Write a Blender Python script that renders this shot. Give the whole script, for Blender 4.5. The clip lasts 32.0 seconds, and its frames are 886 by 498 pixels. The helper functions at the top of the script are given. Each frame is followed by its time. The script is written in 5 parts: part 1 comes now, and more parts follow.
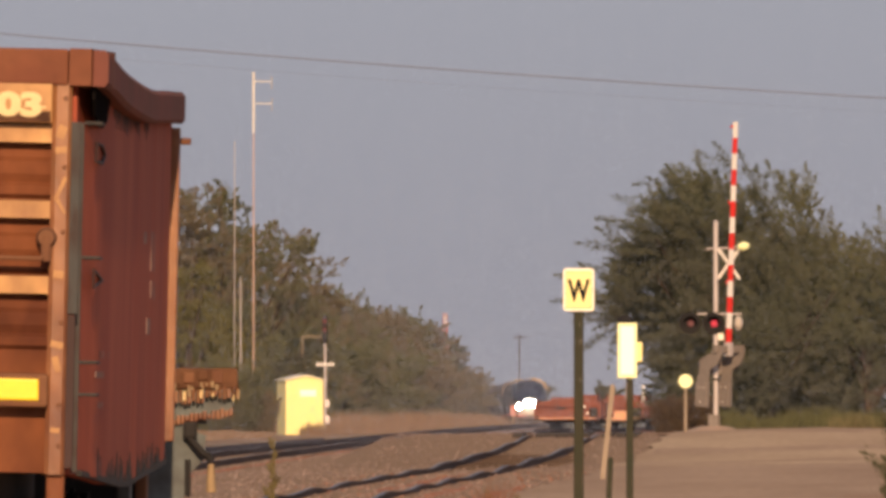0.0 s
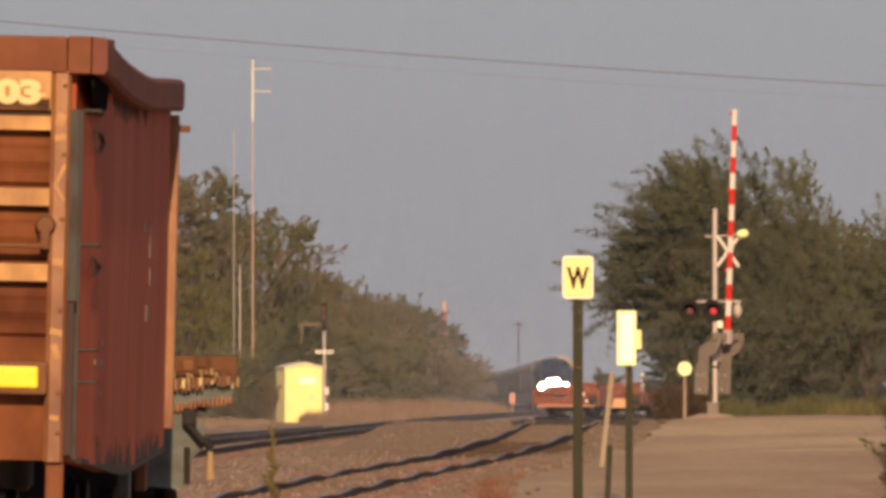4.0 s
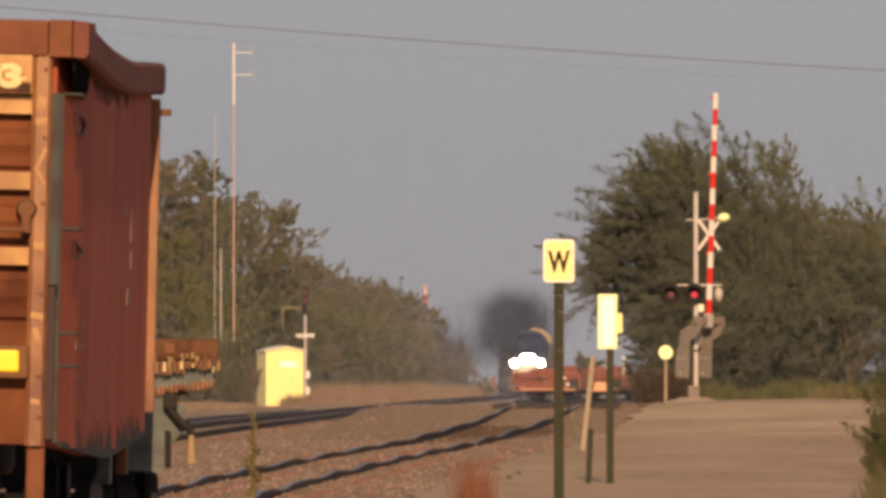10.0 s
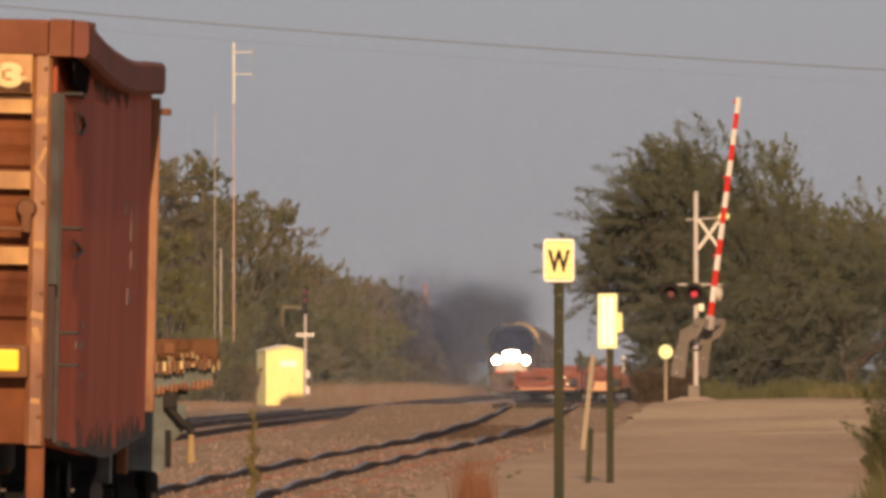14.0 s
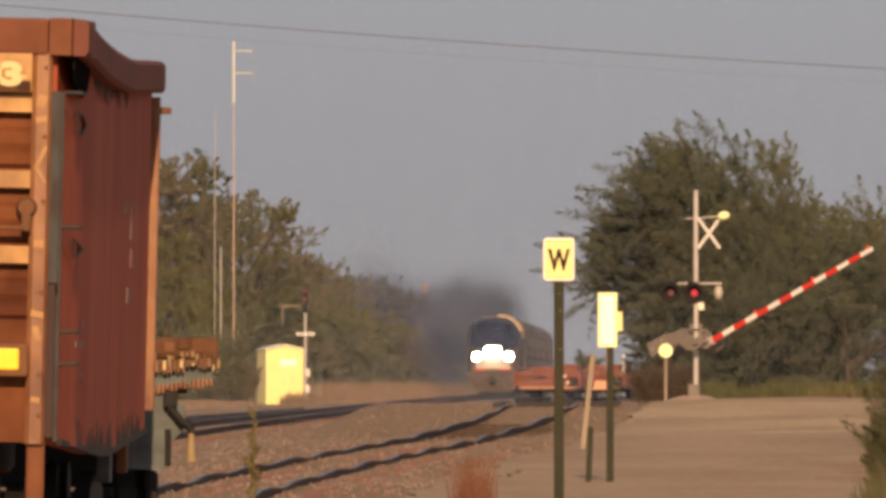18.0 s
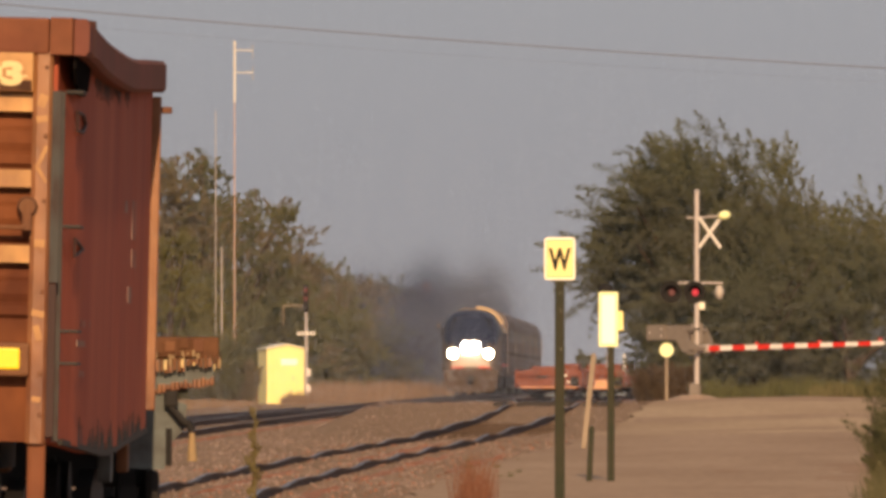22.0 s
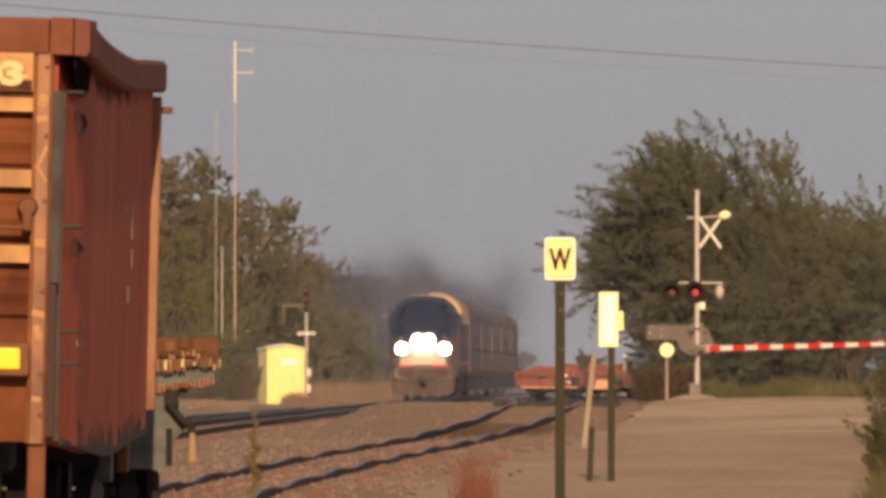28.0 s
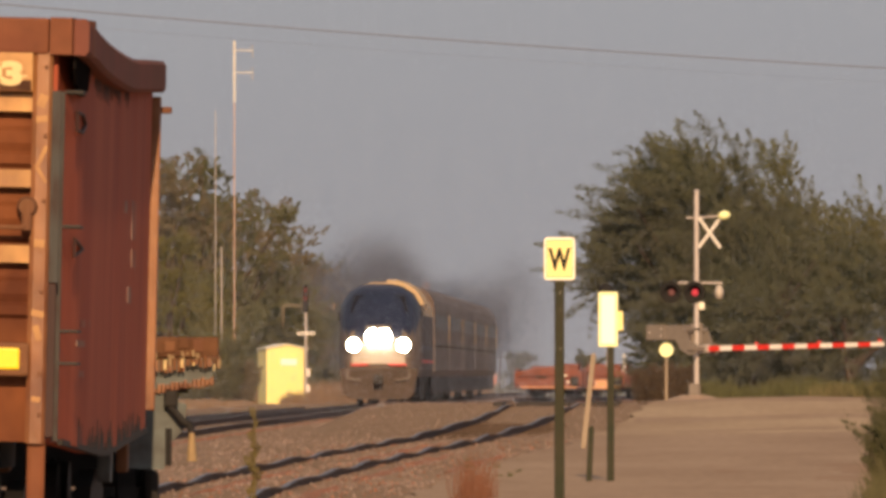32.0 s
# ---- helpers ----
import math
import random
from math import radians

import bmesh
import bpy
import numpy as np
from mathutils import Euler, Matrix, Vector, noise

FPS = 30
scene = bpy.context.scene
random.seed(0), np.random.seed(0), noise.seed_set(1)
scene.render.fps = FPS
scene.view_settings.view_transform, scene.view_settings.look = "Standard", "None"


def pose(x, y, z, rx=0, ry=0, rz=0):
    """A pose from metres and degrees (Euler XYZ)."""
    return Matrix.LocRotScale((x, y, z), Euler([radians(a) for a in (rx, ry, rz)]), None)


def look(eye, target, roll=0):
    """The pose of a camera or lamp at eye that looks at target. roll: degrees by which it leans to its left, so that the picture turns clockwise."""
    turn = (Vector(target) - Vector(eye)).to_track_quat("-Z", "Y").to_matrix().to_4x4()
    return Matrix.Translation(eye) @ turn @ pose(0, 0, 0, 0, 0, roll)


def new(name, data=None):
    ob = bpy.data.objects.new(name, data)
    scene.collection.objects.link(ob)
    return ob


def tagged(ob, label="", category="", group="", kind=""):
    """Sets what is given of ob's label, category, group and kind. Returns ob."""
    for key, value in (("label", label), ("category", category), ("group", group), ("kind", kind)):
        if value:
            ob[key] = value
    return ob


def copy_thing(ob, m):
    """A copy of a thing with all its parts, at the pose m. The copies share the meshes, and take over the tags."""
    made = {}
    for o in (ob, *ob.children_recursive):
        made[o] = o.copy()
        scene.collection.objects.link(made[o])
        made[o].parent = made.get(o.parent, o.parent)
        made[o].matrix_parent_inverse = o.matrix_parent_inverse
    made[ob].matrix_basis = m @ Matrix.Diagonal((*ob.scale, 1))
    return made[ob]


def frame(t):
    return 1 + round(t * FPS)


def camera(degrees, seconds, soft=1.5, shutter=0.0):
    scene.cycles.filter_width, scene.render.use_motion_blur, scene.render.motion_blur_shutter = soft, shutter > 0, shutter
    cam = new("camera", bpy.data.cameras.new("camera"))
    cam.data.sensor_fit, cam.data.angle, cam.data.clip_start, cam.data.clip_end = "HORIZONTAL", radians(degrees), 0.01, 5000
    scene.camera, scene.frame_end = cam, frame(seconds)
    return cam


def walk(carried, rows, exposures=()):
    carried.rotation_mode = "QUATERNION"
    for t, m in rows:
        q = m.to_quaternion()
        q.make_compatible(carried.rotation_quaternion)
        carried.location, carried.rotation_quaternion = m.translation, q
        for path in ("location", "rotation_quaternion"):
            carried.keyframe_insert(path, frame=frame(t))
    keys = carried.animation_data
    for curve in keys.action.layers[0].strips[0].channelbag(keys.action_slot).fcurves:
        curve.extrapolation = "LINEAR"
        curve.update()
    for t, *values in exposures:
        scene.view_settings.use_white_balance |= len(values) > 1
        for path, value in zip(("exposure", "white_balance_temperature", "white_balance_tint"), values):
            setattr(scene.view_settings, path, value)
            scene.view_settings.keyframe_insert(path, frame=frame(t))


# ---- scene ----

EYE = (0.0, 0.0, 1.6)
LENS = 4.297
cam = camera(LENS, 32.0, soft=3.8)
FOCAL = 20900.0

# The tripod head settles at the start: small swings (right, up) in units of 1/FOCAL.
SWING = [(0, 35, 54), (0.5, 31, 49), (1, 31, 43), (1.5, 32, 38), (2, 32, 32), (2.5, 37, 35), (3, 37, 31),
         (3.5, 32, 35), (4.2, 34, 30), (5, 34, 24), (5.5, 32, 22), (6, 20, 22), (6.5, 17, 14), (7, 11, 11), (7.5, 8, 11),
         (8, 6, 6), (8.5, 3, 6), (9, 2, 3), (9.5, 0, 3), (10, 0, 3), (11, -1, 2), (12, -1, 2), (13, -1, 2),
         (14, 0, 2), (14.5, 1, 2), (16.5, -1, 0), (18, 0, 0), (20, 1, 0), (21.5, 2, -1), (23, 0, -1), (25.5, 0, 0),
         (27.5, 2, -1), (29, 2, 0), (29.5, 2, 2), (30, 0, -1), (30.5, -1, -1), (31, 0, -1), (32, 1, -1)]


def aim(right, up):
    return look(EYE, (-right / FOCAL * 100, 100, EYE[2] + (226 + up) / FOCAL * 100))


walk(cam, [(t, aim(r, u)) for t, r, u in SWING], [(0, 0.02, 6130, 14), (1.5, 0.01, 6350, 11), (3, 0.01, 6440, 10), (6, 0.0, 6480, 10), (10, 0.0, 6500, 10), (32, 0.0, 6500, 10)])

# ---- light ----
SUN_DIR = Vector((0.032, -0.935, 0.345)).normalized()
world = bpy.data.worlds.new("evening_sky")
scene.world = world
world.use_nodes = True
wn, wl = world.node_tree.nodes, world.node_tree.links
sky = wn.new("ShaderNodeTexSky")
sky.sky_type = "NISHITA"
sky.sun_disc = False
sky.sun_elevation = math.asin(SUN_DIR.z)
sky.sun_rotation = math.atan2(SUN_DIR.x, SUN_DIR.y)
sky.air_density, sky.dust_density, sky.ozone_density = 1.0, 1.5, 1.6
hsv = wn.new("ShaderNodeHueSaturation")
hsv.inputs["Saturation"].default_value = 0.30
wl.new(sky.outputs[0], hsv.inputs["Color"])
haze = wn.new("ShaderNodeMixRGB")
haze.inputs["Fac"].default_value = 0.75
haze.inputs["Color2"].default_value = (3.08, 3.01, 3.33, 1)
wl.new(hsv.outputs[0], haze.inputs["Color1"])
wl.new(haze.outputs[0], wn["Background"].inputs["Color"])
wn["Background"].inputs["Strength"].default_value = 0.10
sun = new("sun", bpy.data.lights.new("sun", "SUN"))
sun.data.energy, sun.data.angle, sun.data.color = 4.9, radians(0.6), (1.0, 0.635, 0.345)
sun.matrix_world = look(SUN_DIR * 50, (0, 0, 0))


# ---- materials ----
def mat(name, color, rough=0.7, metal=0.0, vary=0.25, grain=8.0, bump=0.2, tint=None, big=0.6, glow=None, alpha=1.0, rand=0.0, island=False, leaf=0.0, ior=1.5, stretch=(1, 1, 1)):
    """A procedural surface: base colour, stains at a large scale, grain and relief at a small one."""
    m = bpy.data.materials.new(name)
    m.use_nodes = True
    n, l = m.node_tree.nodes, m.node_tree.links
    b = n["Principled BSDF"]
    b.inputs["Roughness"].default_value, b.inputs["Metallic"].default_value = rough, metal
    b.inputs["IOR"].default_value = ior
    co = n.new("ShaderNodeTexCoord")
    n1, n2 = n.new("ShaderNodeTexNoise"), n.new("ShaderNodeTexNoise")
    n1.inputs["Scale"].default_value, n1.inputs["Detail"].default_value = big, 5
    n2.inputs["Scale"].default_value, n2.inputs["Detail"].default_value = grain, 6
    runs = n.new("ShaderNodeMapping")
    runs.inputs["Scale"].default_value = stretch
    l.new(co.outputs["Object"], runs.inputs["Vector"])
    for k in (n1, n2):
        l.new(runs.outputs["Vector"], k.inputs["Vector"])
    tint = tint or tuple(c * 0.55 for c in color)
    ramp = n.new("ShaderNodeValToRGB")
    ramp.color_ramp.elements[0].position, ramp.color_ramp.elements[1].position = 0.38, 0.66
    ramp.color_ramp.elements[0].color, ramp.color_ramp.elements[1].color = (*color, 1), (*tint, 1)
    l.new(n1.outputs["Fac"], ramp.inputs["Fac"])
    mul = n.new("ShaderNodeMixRGB")
    mul.blend_type = "MULTIPLY"
    mul.inputs["Fac"].default_value = vary
    mixer = n.new("ShaderNodeMixRGB")
    mixer.inputs["Fac"].default_value = min(1.0, vary * 2.2)
    mixer.inputs["Color1"].default_value = (*color, 1)
    l.new(ramp.outputs["Color"], mixer.inputs["Color2"])
    l.new(mixer.outputs["Color"], mul.inputs["Color1"])
    l.new(n2.outputs["Fac"], mul.inputs["Color2"])
    last = mul
    if rand:
        src = n.new("ShaderNodeNewGeometry") if island else n.new("ShaderNodeObjectInfo")
        hs = n.new("ShaderNodeHueSaturation")
        rg = n.new("ShaderNodeMapRange")
        rg.inputs["To Min"].default_value, rg.inputs["To Max"].default_value = 1 - rand, 1 + rand
        l.new(src.outputs["Random Per Island" if island else "Random"], rg.inputs["Value"])
        l.new(rg.outputs["Result"], hs.inputs["Value"])
        l.new(mul.outputs["Color"], hs.inputs["Color"])
        last = hs
    l.new(last.outputs["Color"], b.inputs["Base Color"])
    if bump:
        bp = n.new("ShaderNodeBump")
        bp.inputs["Strength"].default_value, bp.inputs["Distance"].default_value = bump, 0.02
        l.new(n2.outputs["Fac"], bp.inputs["Height"])
        l.new(bp.outputs["Normal"], b.inputs["Normal"])
    if glow:
        b.inputs["Emission Color"].default_value, b.inputs["Emission Strength"].default_value = (*glow[:3], 1), glow[3]
    if alpha < 1:
        b.inputs["Alpha"].default_value = alpha
    if leaf:
        tr, mx = n.new("ShaderNodeBsdfTranslucent"), n.new("ShaderNodeMixShader")
        mx.inputs["Fac"].default_value = leaf
        l.new(last.outputs["Color"], tr.inputs["Color"])
        l.new(b.outputs[0], mx.inputs[1])
        l.new(tr.outputs[0], mx.inputs[2])
        l.new(mx.outputs[0], n["Material Output"].inputs["Surface"])
    return m


M = {
    "grass_earth": mat("grass_earth", (0.355, 0.25, 0.165), 0.95, 0, 0.35, 3.0, 0.5, (0.27, 0.185, 0.115), 0.05, ior=1.2),
    "gravel": mat("gravel_road", (0.49, 0.36, 0.25), 0.95, 0, 0.40, 6.0, 0.6, (0.395, 0.28, 0.19), 0.30, ior=1.2, stretch=(1.0, 0.22, 1.0)),
    "ballast": mat("ballast", (0.40, 0.305, 0.275), 0.95, 0, 0.5, 9.0, 0.8, (0.32, 0.225, 0.19), 0.5, ior=1.2, stretch=(1.0, 0.3, 1.0)),
    "rust_ballast": mat("rust_stained_ballast", (0.43, 0.275, 0.205), 0.95, 0, 0.5, 9.0, 0.8, (0.46, 0.185, 0.105), 0.5, ior=1.2, stretch=(1.0, 0.3, 1.0)),
    "stone": mat("ballast_stone", (0.345, 0.26, 0.225), 0.9, 0, 0.3, 14, 0.3, rand=0.4, island=True, ior=1.2),
    "rail": mat("rusty_rail", (0.062, 0.044, 0.042), 0.75, 0.2, 0.4, 12, 0.3, (0.10, 0.055, 0.042), 0.8),
    "rail_top": mat("worn_rail_head", (0.165, 0.138, 0.132), 0.34, 0.75, 0.5, 10, 0.1, (0.07, 0.052, 0.048), 0.5),
    "tie": mat("weathered_tie", (0.13, 0.095, 0.075), 0.9, 0, 0.4, 10, 0.5, rand=0.3, island=True, ior=1.2),
    "box_red": mat("oxide_red_paint", (0.50, 0.135, 0.072), 0.7, 0, 0.38, 5.0, 0.15, (0.34, 0.082, 0.048), 1.6, ior=1.2, stretch=(1.0, 1.0, 0.14)),
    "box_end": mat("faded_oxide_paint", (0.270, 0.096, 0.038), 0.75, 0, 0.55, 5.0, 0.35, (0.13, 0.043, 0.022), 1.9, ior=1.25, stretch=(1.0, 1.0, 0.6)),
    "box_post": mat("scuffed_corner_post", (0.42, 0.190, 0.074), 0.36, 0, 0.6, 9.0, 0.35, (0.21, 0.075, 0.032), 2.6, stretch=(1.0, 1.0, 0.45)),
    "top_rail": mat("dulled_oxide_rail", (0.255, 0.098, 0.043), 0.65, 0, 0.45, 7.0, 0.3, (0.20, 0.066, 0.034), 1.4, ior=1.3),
    # Bright gold: scuffs, the number panel, and sunlight painted on the end ledges.
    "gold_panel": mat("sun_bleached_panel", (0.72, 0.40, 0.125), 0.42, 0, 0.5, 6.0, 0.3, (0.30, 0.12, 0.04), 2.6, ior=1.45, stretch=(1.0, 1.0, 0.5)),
    "dark_hole": mat("sooty_black_opening", (0.012, 0.010, 0.010), 1.0, 0, 0.1, 6.0, 0.0, ior=1.02),
    "old_timber": mat("old_timber", (0.20, 0.098, 0.052), 0.85, 0, 0.55, 9.0, 0.4, (0.10, 0.05, 0.03), 4.0, ior=1.25),
    "chord": mat("weathered_top_chord", (0.225, 0.086, 0.066), 0.75, 0, 0.35, 6.0, 0.2, (0.17, 0.08, 0.06), 1.0, ior=1.2),
    "grey_steel": mat("grey_blue_steel", (0.145, 0.180, 0.182), 0.65, 0.0, 0.5, 9.0, 0.2, (0.085, 0.088, 0.085), 3.0),
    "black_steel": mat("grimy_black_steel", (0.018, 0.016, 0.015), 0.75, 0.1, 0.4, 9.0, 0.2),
    "rust": mat("rust", (0.25, 0.115, 0.052), 0.85, 0, 0.5, 12.0, 0.4, (0.17, 0.07, 0.035), 3.0),
    "white_paint": mat("white_paint", (0.80, 0.78, 0.72), 0.5, 0, 0.18, 10, 0.05, (0.62, 0.58, 0.5), 2.0),
    "number_paint": mat("number_paint", (0.88, 0.70, 0.34), 0.6, 0, 0.2, 14, 0.05),
    "faded_mark": mat("faded_stencil", (0.40, 0.27, 0.23), 0.7, 0, 0.5, 14, 0.05, (0.3, 0.12, 0.08), 5.0, ior=1.2),
    "dark_mark": mat("dark_stencil", (0.05, 0.02, 0.018), 0.7, 0, 0.3, 14, 0.05),
    "amber": mat("amber_reflector", (1.0, 0.80, 0.02), 0.35, 0, 0.12, 20, 0.05, (1.0, 0.62, 0.02), 6.0),
    "sign_yellow": mat("retroreflective_yellow", (1.0, 0.88, 0.34), 0.4, 0, 0.05, 20, 0.0),
    "sign_white": mat("retroreflective_white", (0.95, 0.93, 0.80), 0.4, 0, 0.05, 20, 0.0),
    "sign_green": mat("fluorescent_sheet", (0.93, 1.0, 0.52), 0.4, 0, 0.05, 20, 0.0),
    # White that stands for overexposed sun glare on panel and shelter.
    "glare_white": mat("bright_reflective_sheet", (1.0, 1.0, 0.95), 0.35, 0, 0.03, 20, 0.0),
    "black_paint": mat("black_paint", (0.014, 0.013, 0.013), 0.9, 0, 0.2, 12, 0.05),
    "post_green": mat("green_post", (0.038, 0.045, 0.028), 0.7, 0, 0.35, 12, 0.1, (0.065, 0.055, 0.035), 2.0, ior=1.25),
    "post_grey": mat("weathered_wood_stake", (0.42, 0.34, 0.25), 0.8, 0, 0.35, 12, 0.3),
    "galv": mat("galvanised_steel", (0.62, 0.57, 0.54), 0.45, 0.35, 0.2, 12, 0.05, (0.5, 0.45, 0.42), 1.2),
    "alu": mat("aluminium_paint", (0.55, 0.50, 0.44), 0.55, 0.1, 0.2, 12, 0.05),
    "gate_white": mat("gate_white", (0.85, 0.83, 0.78), 0.45, 0, 0.1, 10, 0.0),
    "gate_red": mat("gate_red", (0.72, 0.035, 0.025), 0.45, 0, 0.1, 10, 0.0),
    "lens_red": mat("red_lens", (0.25, 0.01, 0.015), 0.25, 0, 0.05, 10, 0.0, glow=(1, 0.02, 0.07, 0.42)),
    "lens_dim": mat("dark_red_lens", (0.08, 0.008, 0.010), 0.3, 0, 0.05, 10, 0.0, glow=(1, 0.03, 0.06, 0.02)),
    "shelter": mat("cream_painted_steel", (1.0, 0.92, 0.38), 0.4, 0, 0.10, 6, 0.05, (1.0, 0.80, 0.28), 1.2),
    "shelter_roof": mat("shelter_roof_steel", (0.88, 0.85, 0.68), 0.4, 0, 0.15, 6, 0.05),
    "mow_red": mat("faded_orange_red_paint", (0.27, 0.075, 0.042), 0.7, 0, 0.45, 6, 0.2, (0.15, 0.045, 0.03), 1.5),
    "mow_pale": mat("pale_orange_plate", (0.80, 0.42, 0.22), 0.55, 0, 0.25, 8, 0.1),
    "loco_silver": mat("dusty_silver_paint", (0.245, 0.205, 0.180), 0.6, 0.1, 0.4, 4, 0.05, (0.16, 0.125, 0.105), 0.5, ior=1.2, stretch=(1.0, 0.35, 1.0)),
    # Silver side darkened to blue-grey: its unlit look put into the colour.
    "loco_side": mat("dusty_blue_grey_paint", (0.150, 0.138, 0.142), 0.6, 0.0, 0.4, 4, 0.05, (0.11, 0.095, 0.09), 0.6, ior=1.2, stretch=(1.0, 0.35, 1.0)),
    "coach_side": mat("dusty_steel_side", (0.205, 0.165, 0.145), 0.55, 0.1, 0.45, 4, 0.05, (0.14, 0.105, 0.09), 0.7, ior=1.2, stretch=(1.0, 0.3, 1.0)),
    # Paler silver: sunlight and lamp glow on the nose put into the colour.
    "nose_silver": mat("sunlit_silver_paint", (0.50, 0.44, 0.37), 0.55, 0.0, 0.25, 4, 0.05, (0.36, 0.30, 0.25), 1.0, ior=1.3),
    # Silver roof in tan: warm sunlight put into the colour.
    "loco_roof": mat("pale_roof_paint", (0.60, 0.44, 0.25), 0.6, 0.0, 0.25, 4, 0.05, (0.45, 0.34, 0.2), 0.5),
    "loco_blue": mat("dark_blue_paint", (0.017, 0.027, 0.064), 0.5, 0, 0.2, 4, 0.03, ior=1.35),
    "loco_dark": mat("underframe_black", (0.03, 0.028, 0.03), 0.7, 0.1, 0.3, 6, 0.1),
    "pilot": mat("dusty_pilot_grey", (0.105, 0.08, 0.066), 0.9, 0.0, 0.3, 6, 0.1, ior=1.2),
    "stripe_red": mat("red_stripe", (0.72, 0.05, 0.04), 0.5, 0, 0.1, 6, 0.0),
    "glass_dark": mat("dark_window_glass", (0.016, 0.016, 0.020), 0.35, 0, 0.05, 2, 0.0, ior=1.25),
    "head_lamp": mat("lit_headlamp", (1, 1, 1), 0.3, 0, 0, 2, 0, glow=(1.0, 1.0, 0.82, 90)),
    "ditch_lamp": mat("lit_ditch_lamp", (1, 1, 1), 0.3, 0, 0, 2, 0, glow=(1.0, 1.0, 0.70, 70)),
    "smoke": mat("soot_smoke", (0.048, 0.064, 0.118), 1.0, 0, 0.0, 2, 0.0, ior=1.05),
    "bark": mat("bark", (0.10, 0.075, 0.055), 0.9, 0, 0.4, 8, 0.5),
    # Olive, brown and dark leaves lightened and bluer: haze put into the colour.
    "leaf_olive": mat("olive_leaves", (0.232, 0.240, 0.122), 0.8, 0, 0.3, 3, 0.0, (0.200, 0.185, 0.112), 0.35, rand=0.16, island=True, leaf=0.5, ior=1.2),
    "leaf_yellow": mat("yellow_green_leaves", (0.27, 0.255, 0.085), 0.8, 0, 0.3, 3, 0.0, (0.21, 0.20, 0.09), 0.35, rand=0.16, island=True, leaf=0.5, ior=1.2),
    "leaf_brown": mat("dusty_brown_leaves", (0.265, 0.225, 0.142), 0.8, 0, 0.2, 3, 0.0, (0.205, 0.18, 0.108), 0.35, rand=0.14, island=True, leaf=0.5, ior=1.2),
    "leaf_dark": mat("dark_green_leaves", (0.178, 0.190, 0.118), 0.8, 0, 0.3, 3, 0.0, (0.148, 0.140, 0.098), 0.35, rand=0.18, island=True, leaf=0.5, ior=1.2),
    "weed_dry": mat("dry_rusty_weeds", (0.27, 0.12, 0.07), 0.9, 0, 0.3, 6, 0.0, rand=0.25, island=True, leaf=0.3),
    "weed_yellow": mat("yellowing_weed", (0.26, 0.215, 0.085), 0.8, 0, 0.3, 6, 0.0, rand=0.3, island=True, leaf=0.3),
    "stile": mat("weathered_blue_grey_steel", (0.105, 0.112, 0.112), 0.7, 0, 0.9, 9, 0.2, (0.040, 0.020, 0.016), 9.0, stretch=(1.0, 1.0, 0.3)),
    "thin_smoke": mat("thin_grey_smoke", (0.115, 0.14, 0.205), 1.0, 0, 0.0, 2, 0.0, ior=1.05),
    # Lit-air colour for the flakes that imitate distance haze.
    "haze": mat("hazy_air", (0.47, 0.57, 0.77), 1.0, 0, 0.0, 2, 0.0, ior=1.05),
    "rust_dust": mat("rust_dust", (0.46, 0.19, 0.105), 0.95, 0, 0.5, 8, 0.4, (0.40, 0.235, 0.165), 0.9, ior=1.2, stretch=(1.0, 0.3, 1.0)),
    "rust_stone": mat("rust_stained_stone", (0.40, 0.19, 0.12), 0.9, 0, 0.3, 14, 0.3, rand=0.4, island=True, ior=1.2),
    "pale_stone": mat("pale_stone", (0.43, 0.345, 0.30), 0.9, 0, 0.3, 14, 0.3, rand=0.35, island=True, ior=1.2),
    "damp_gravel": mat("damp_gravel", (0.42, 0.285, 0.19), 0.95, 0, 0.4, 6.0, 0.5, (0.35, 0.235, 0.155), 0.4, ior=1.2, stretch=(1.0, 0.3, 1.0)),
    "concrete": mat("pale_concrete", (0.52, 0.42, 0.34), 0.9, 0, 0.35, 8, 0.2, (0.42, 0.30, 0.22), 0.6, ior=1.2),
    "brush_brown": mat("dry_brown_brush", (0.172, 0.132, 0.096), 0.9, 0, 0.3, 3, 0.0, (0.16, 0.12, 0.08), 0.4, rand=0.12, island=True, leaf=0.4, ior=1.2),
    "lens_off": mat("unlit_red_lens", (0.13, 0.012, 0.012), 0.3, 0, 0.05, 10, 0.0),
    "brass": mat("worn_brass", (0.46, 0.33, 0.17), 0.6, 0.1, 0.4, 12, 0.2),
    "pale_gravel": mat("pale_dusty_gravel", (0.57, 0.43, 0.285), 0.95, 0, 0.4, 6.0, 0.4, (0.43, 0.31, 0.205), 0.22, ior=1.2, stretch=(1.0, 0.3, 1.0)),
    "dull_grey": mat("dull_grey_paint", (0.25, 0.22, 0.195), 0.7, 0.0, 0.3, 8, 0.1, (0.19, 0.165, 0.145), 1.5, ior=1.3),
    "mast_pink": mat("pink_weathered_paint", (0.70, 0.50, 0.42), 0.55, 0, 0.3, 10, 0.0, (0.55, 0.36, 0.28), 0.8),
    "marker_pink": mat("faded_marker_red", (0.62, 0.30, 0.26), 0.6, 0, 0.2, 10, 0.0),
    "weed_green": mat("weed_green", (0.118, 0.122, 0.050), 0.8, 0, 0.3, 6, 0.0, rand=0.3, island=True, leaf=0.3),
    "grass": mat("dry_grass", (0.29, 0.205, 0.135), 0.9, 0, 0.3, 3, 0.0, (0.235, 0.155, 0.10), 0.15, rand=0.2, island=True, leaf=0.3),
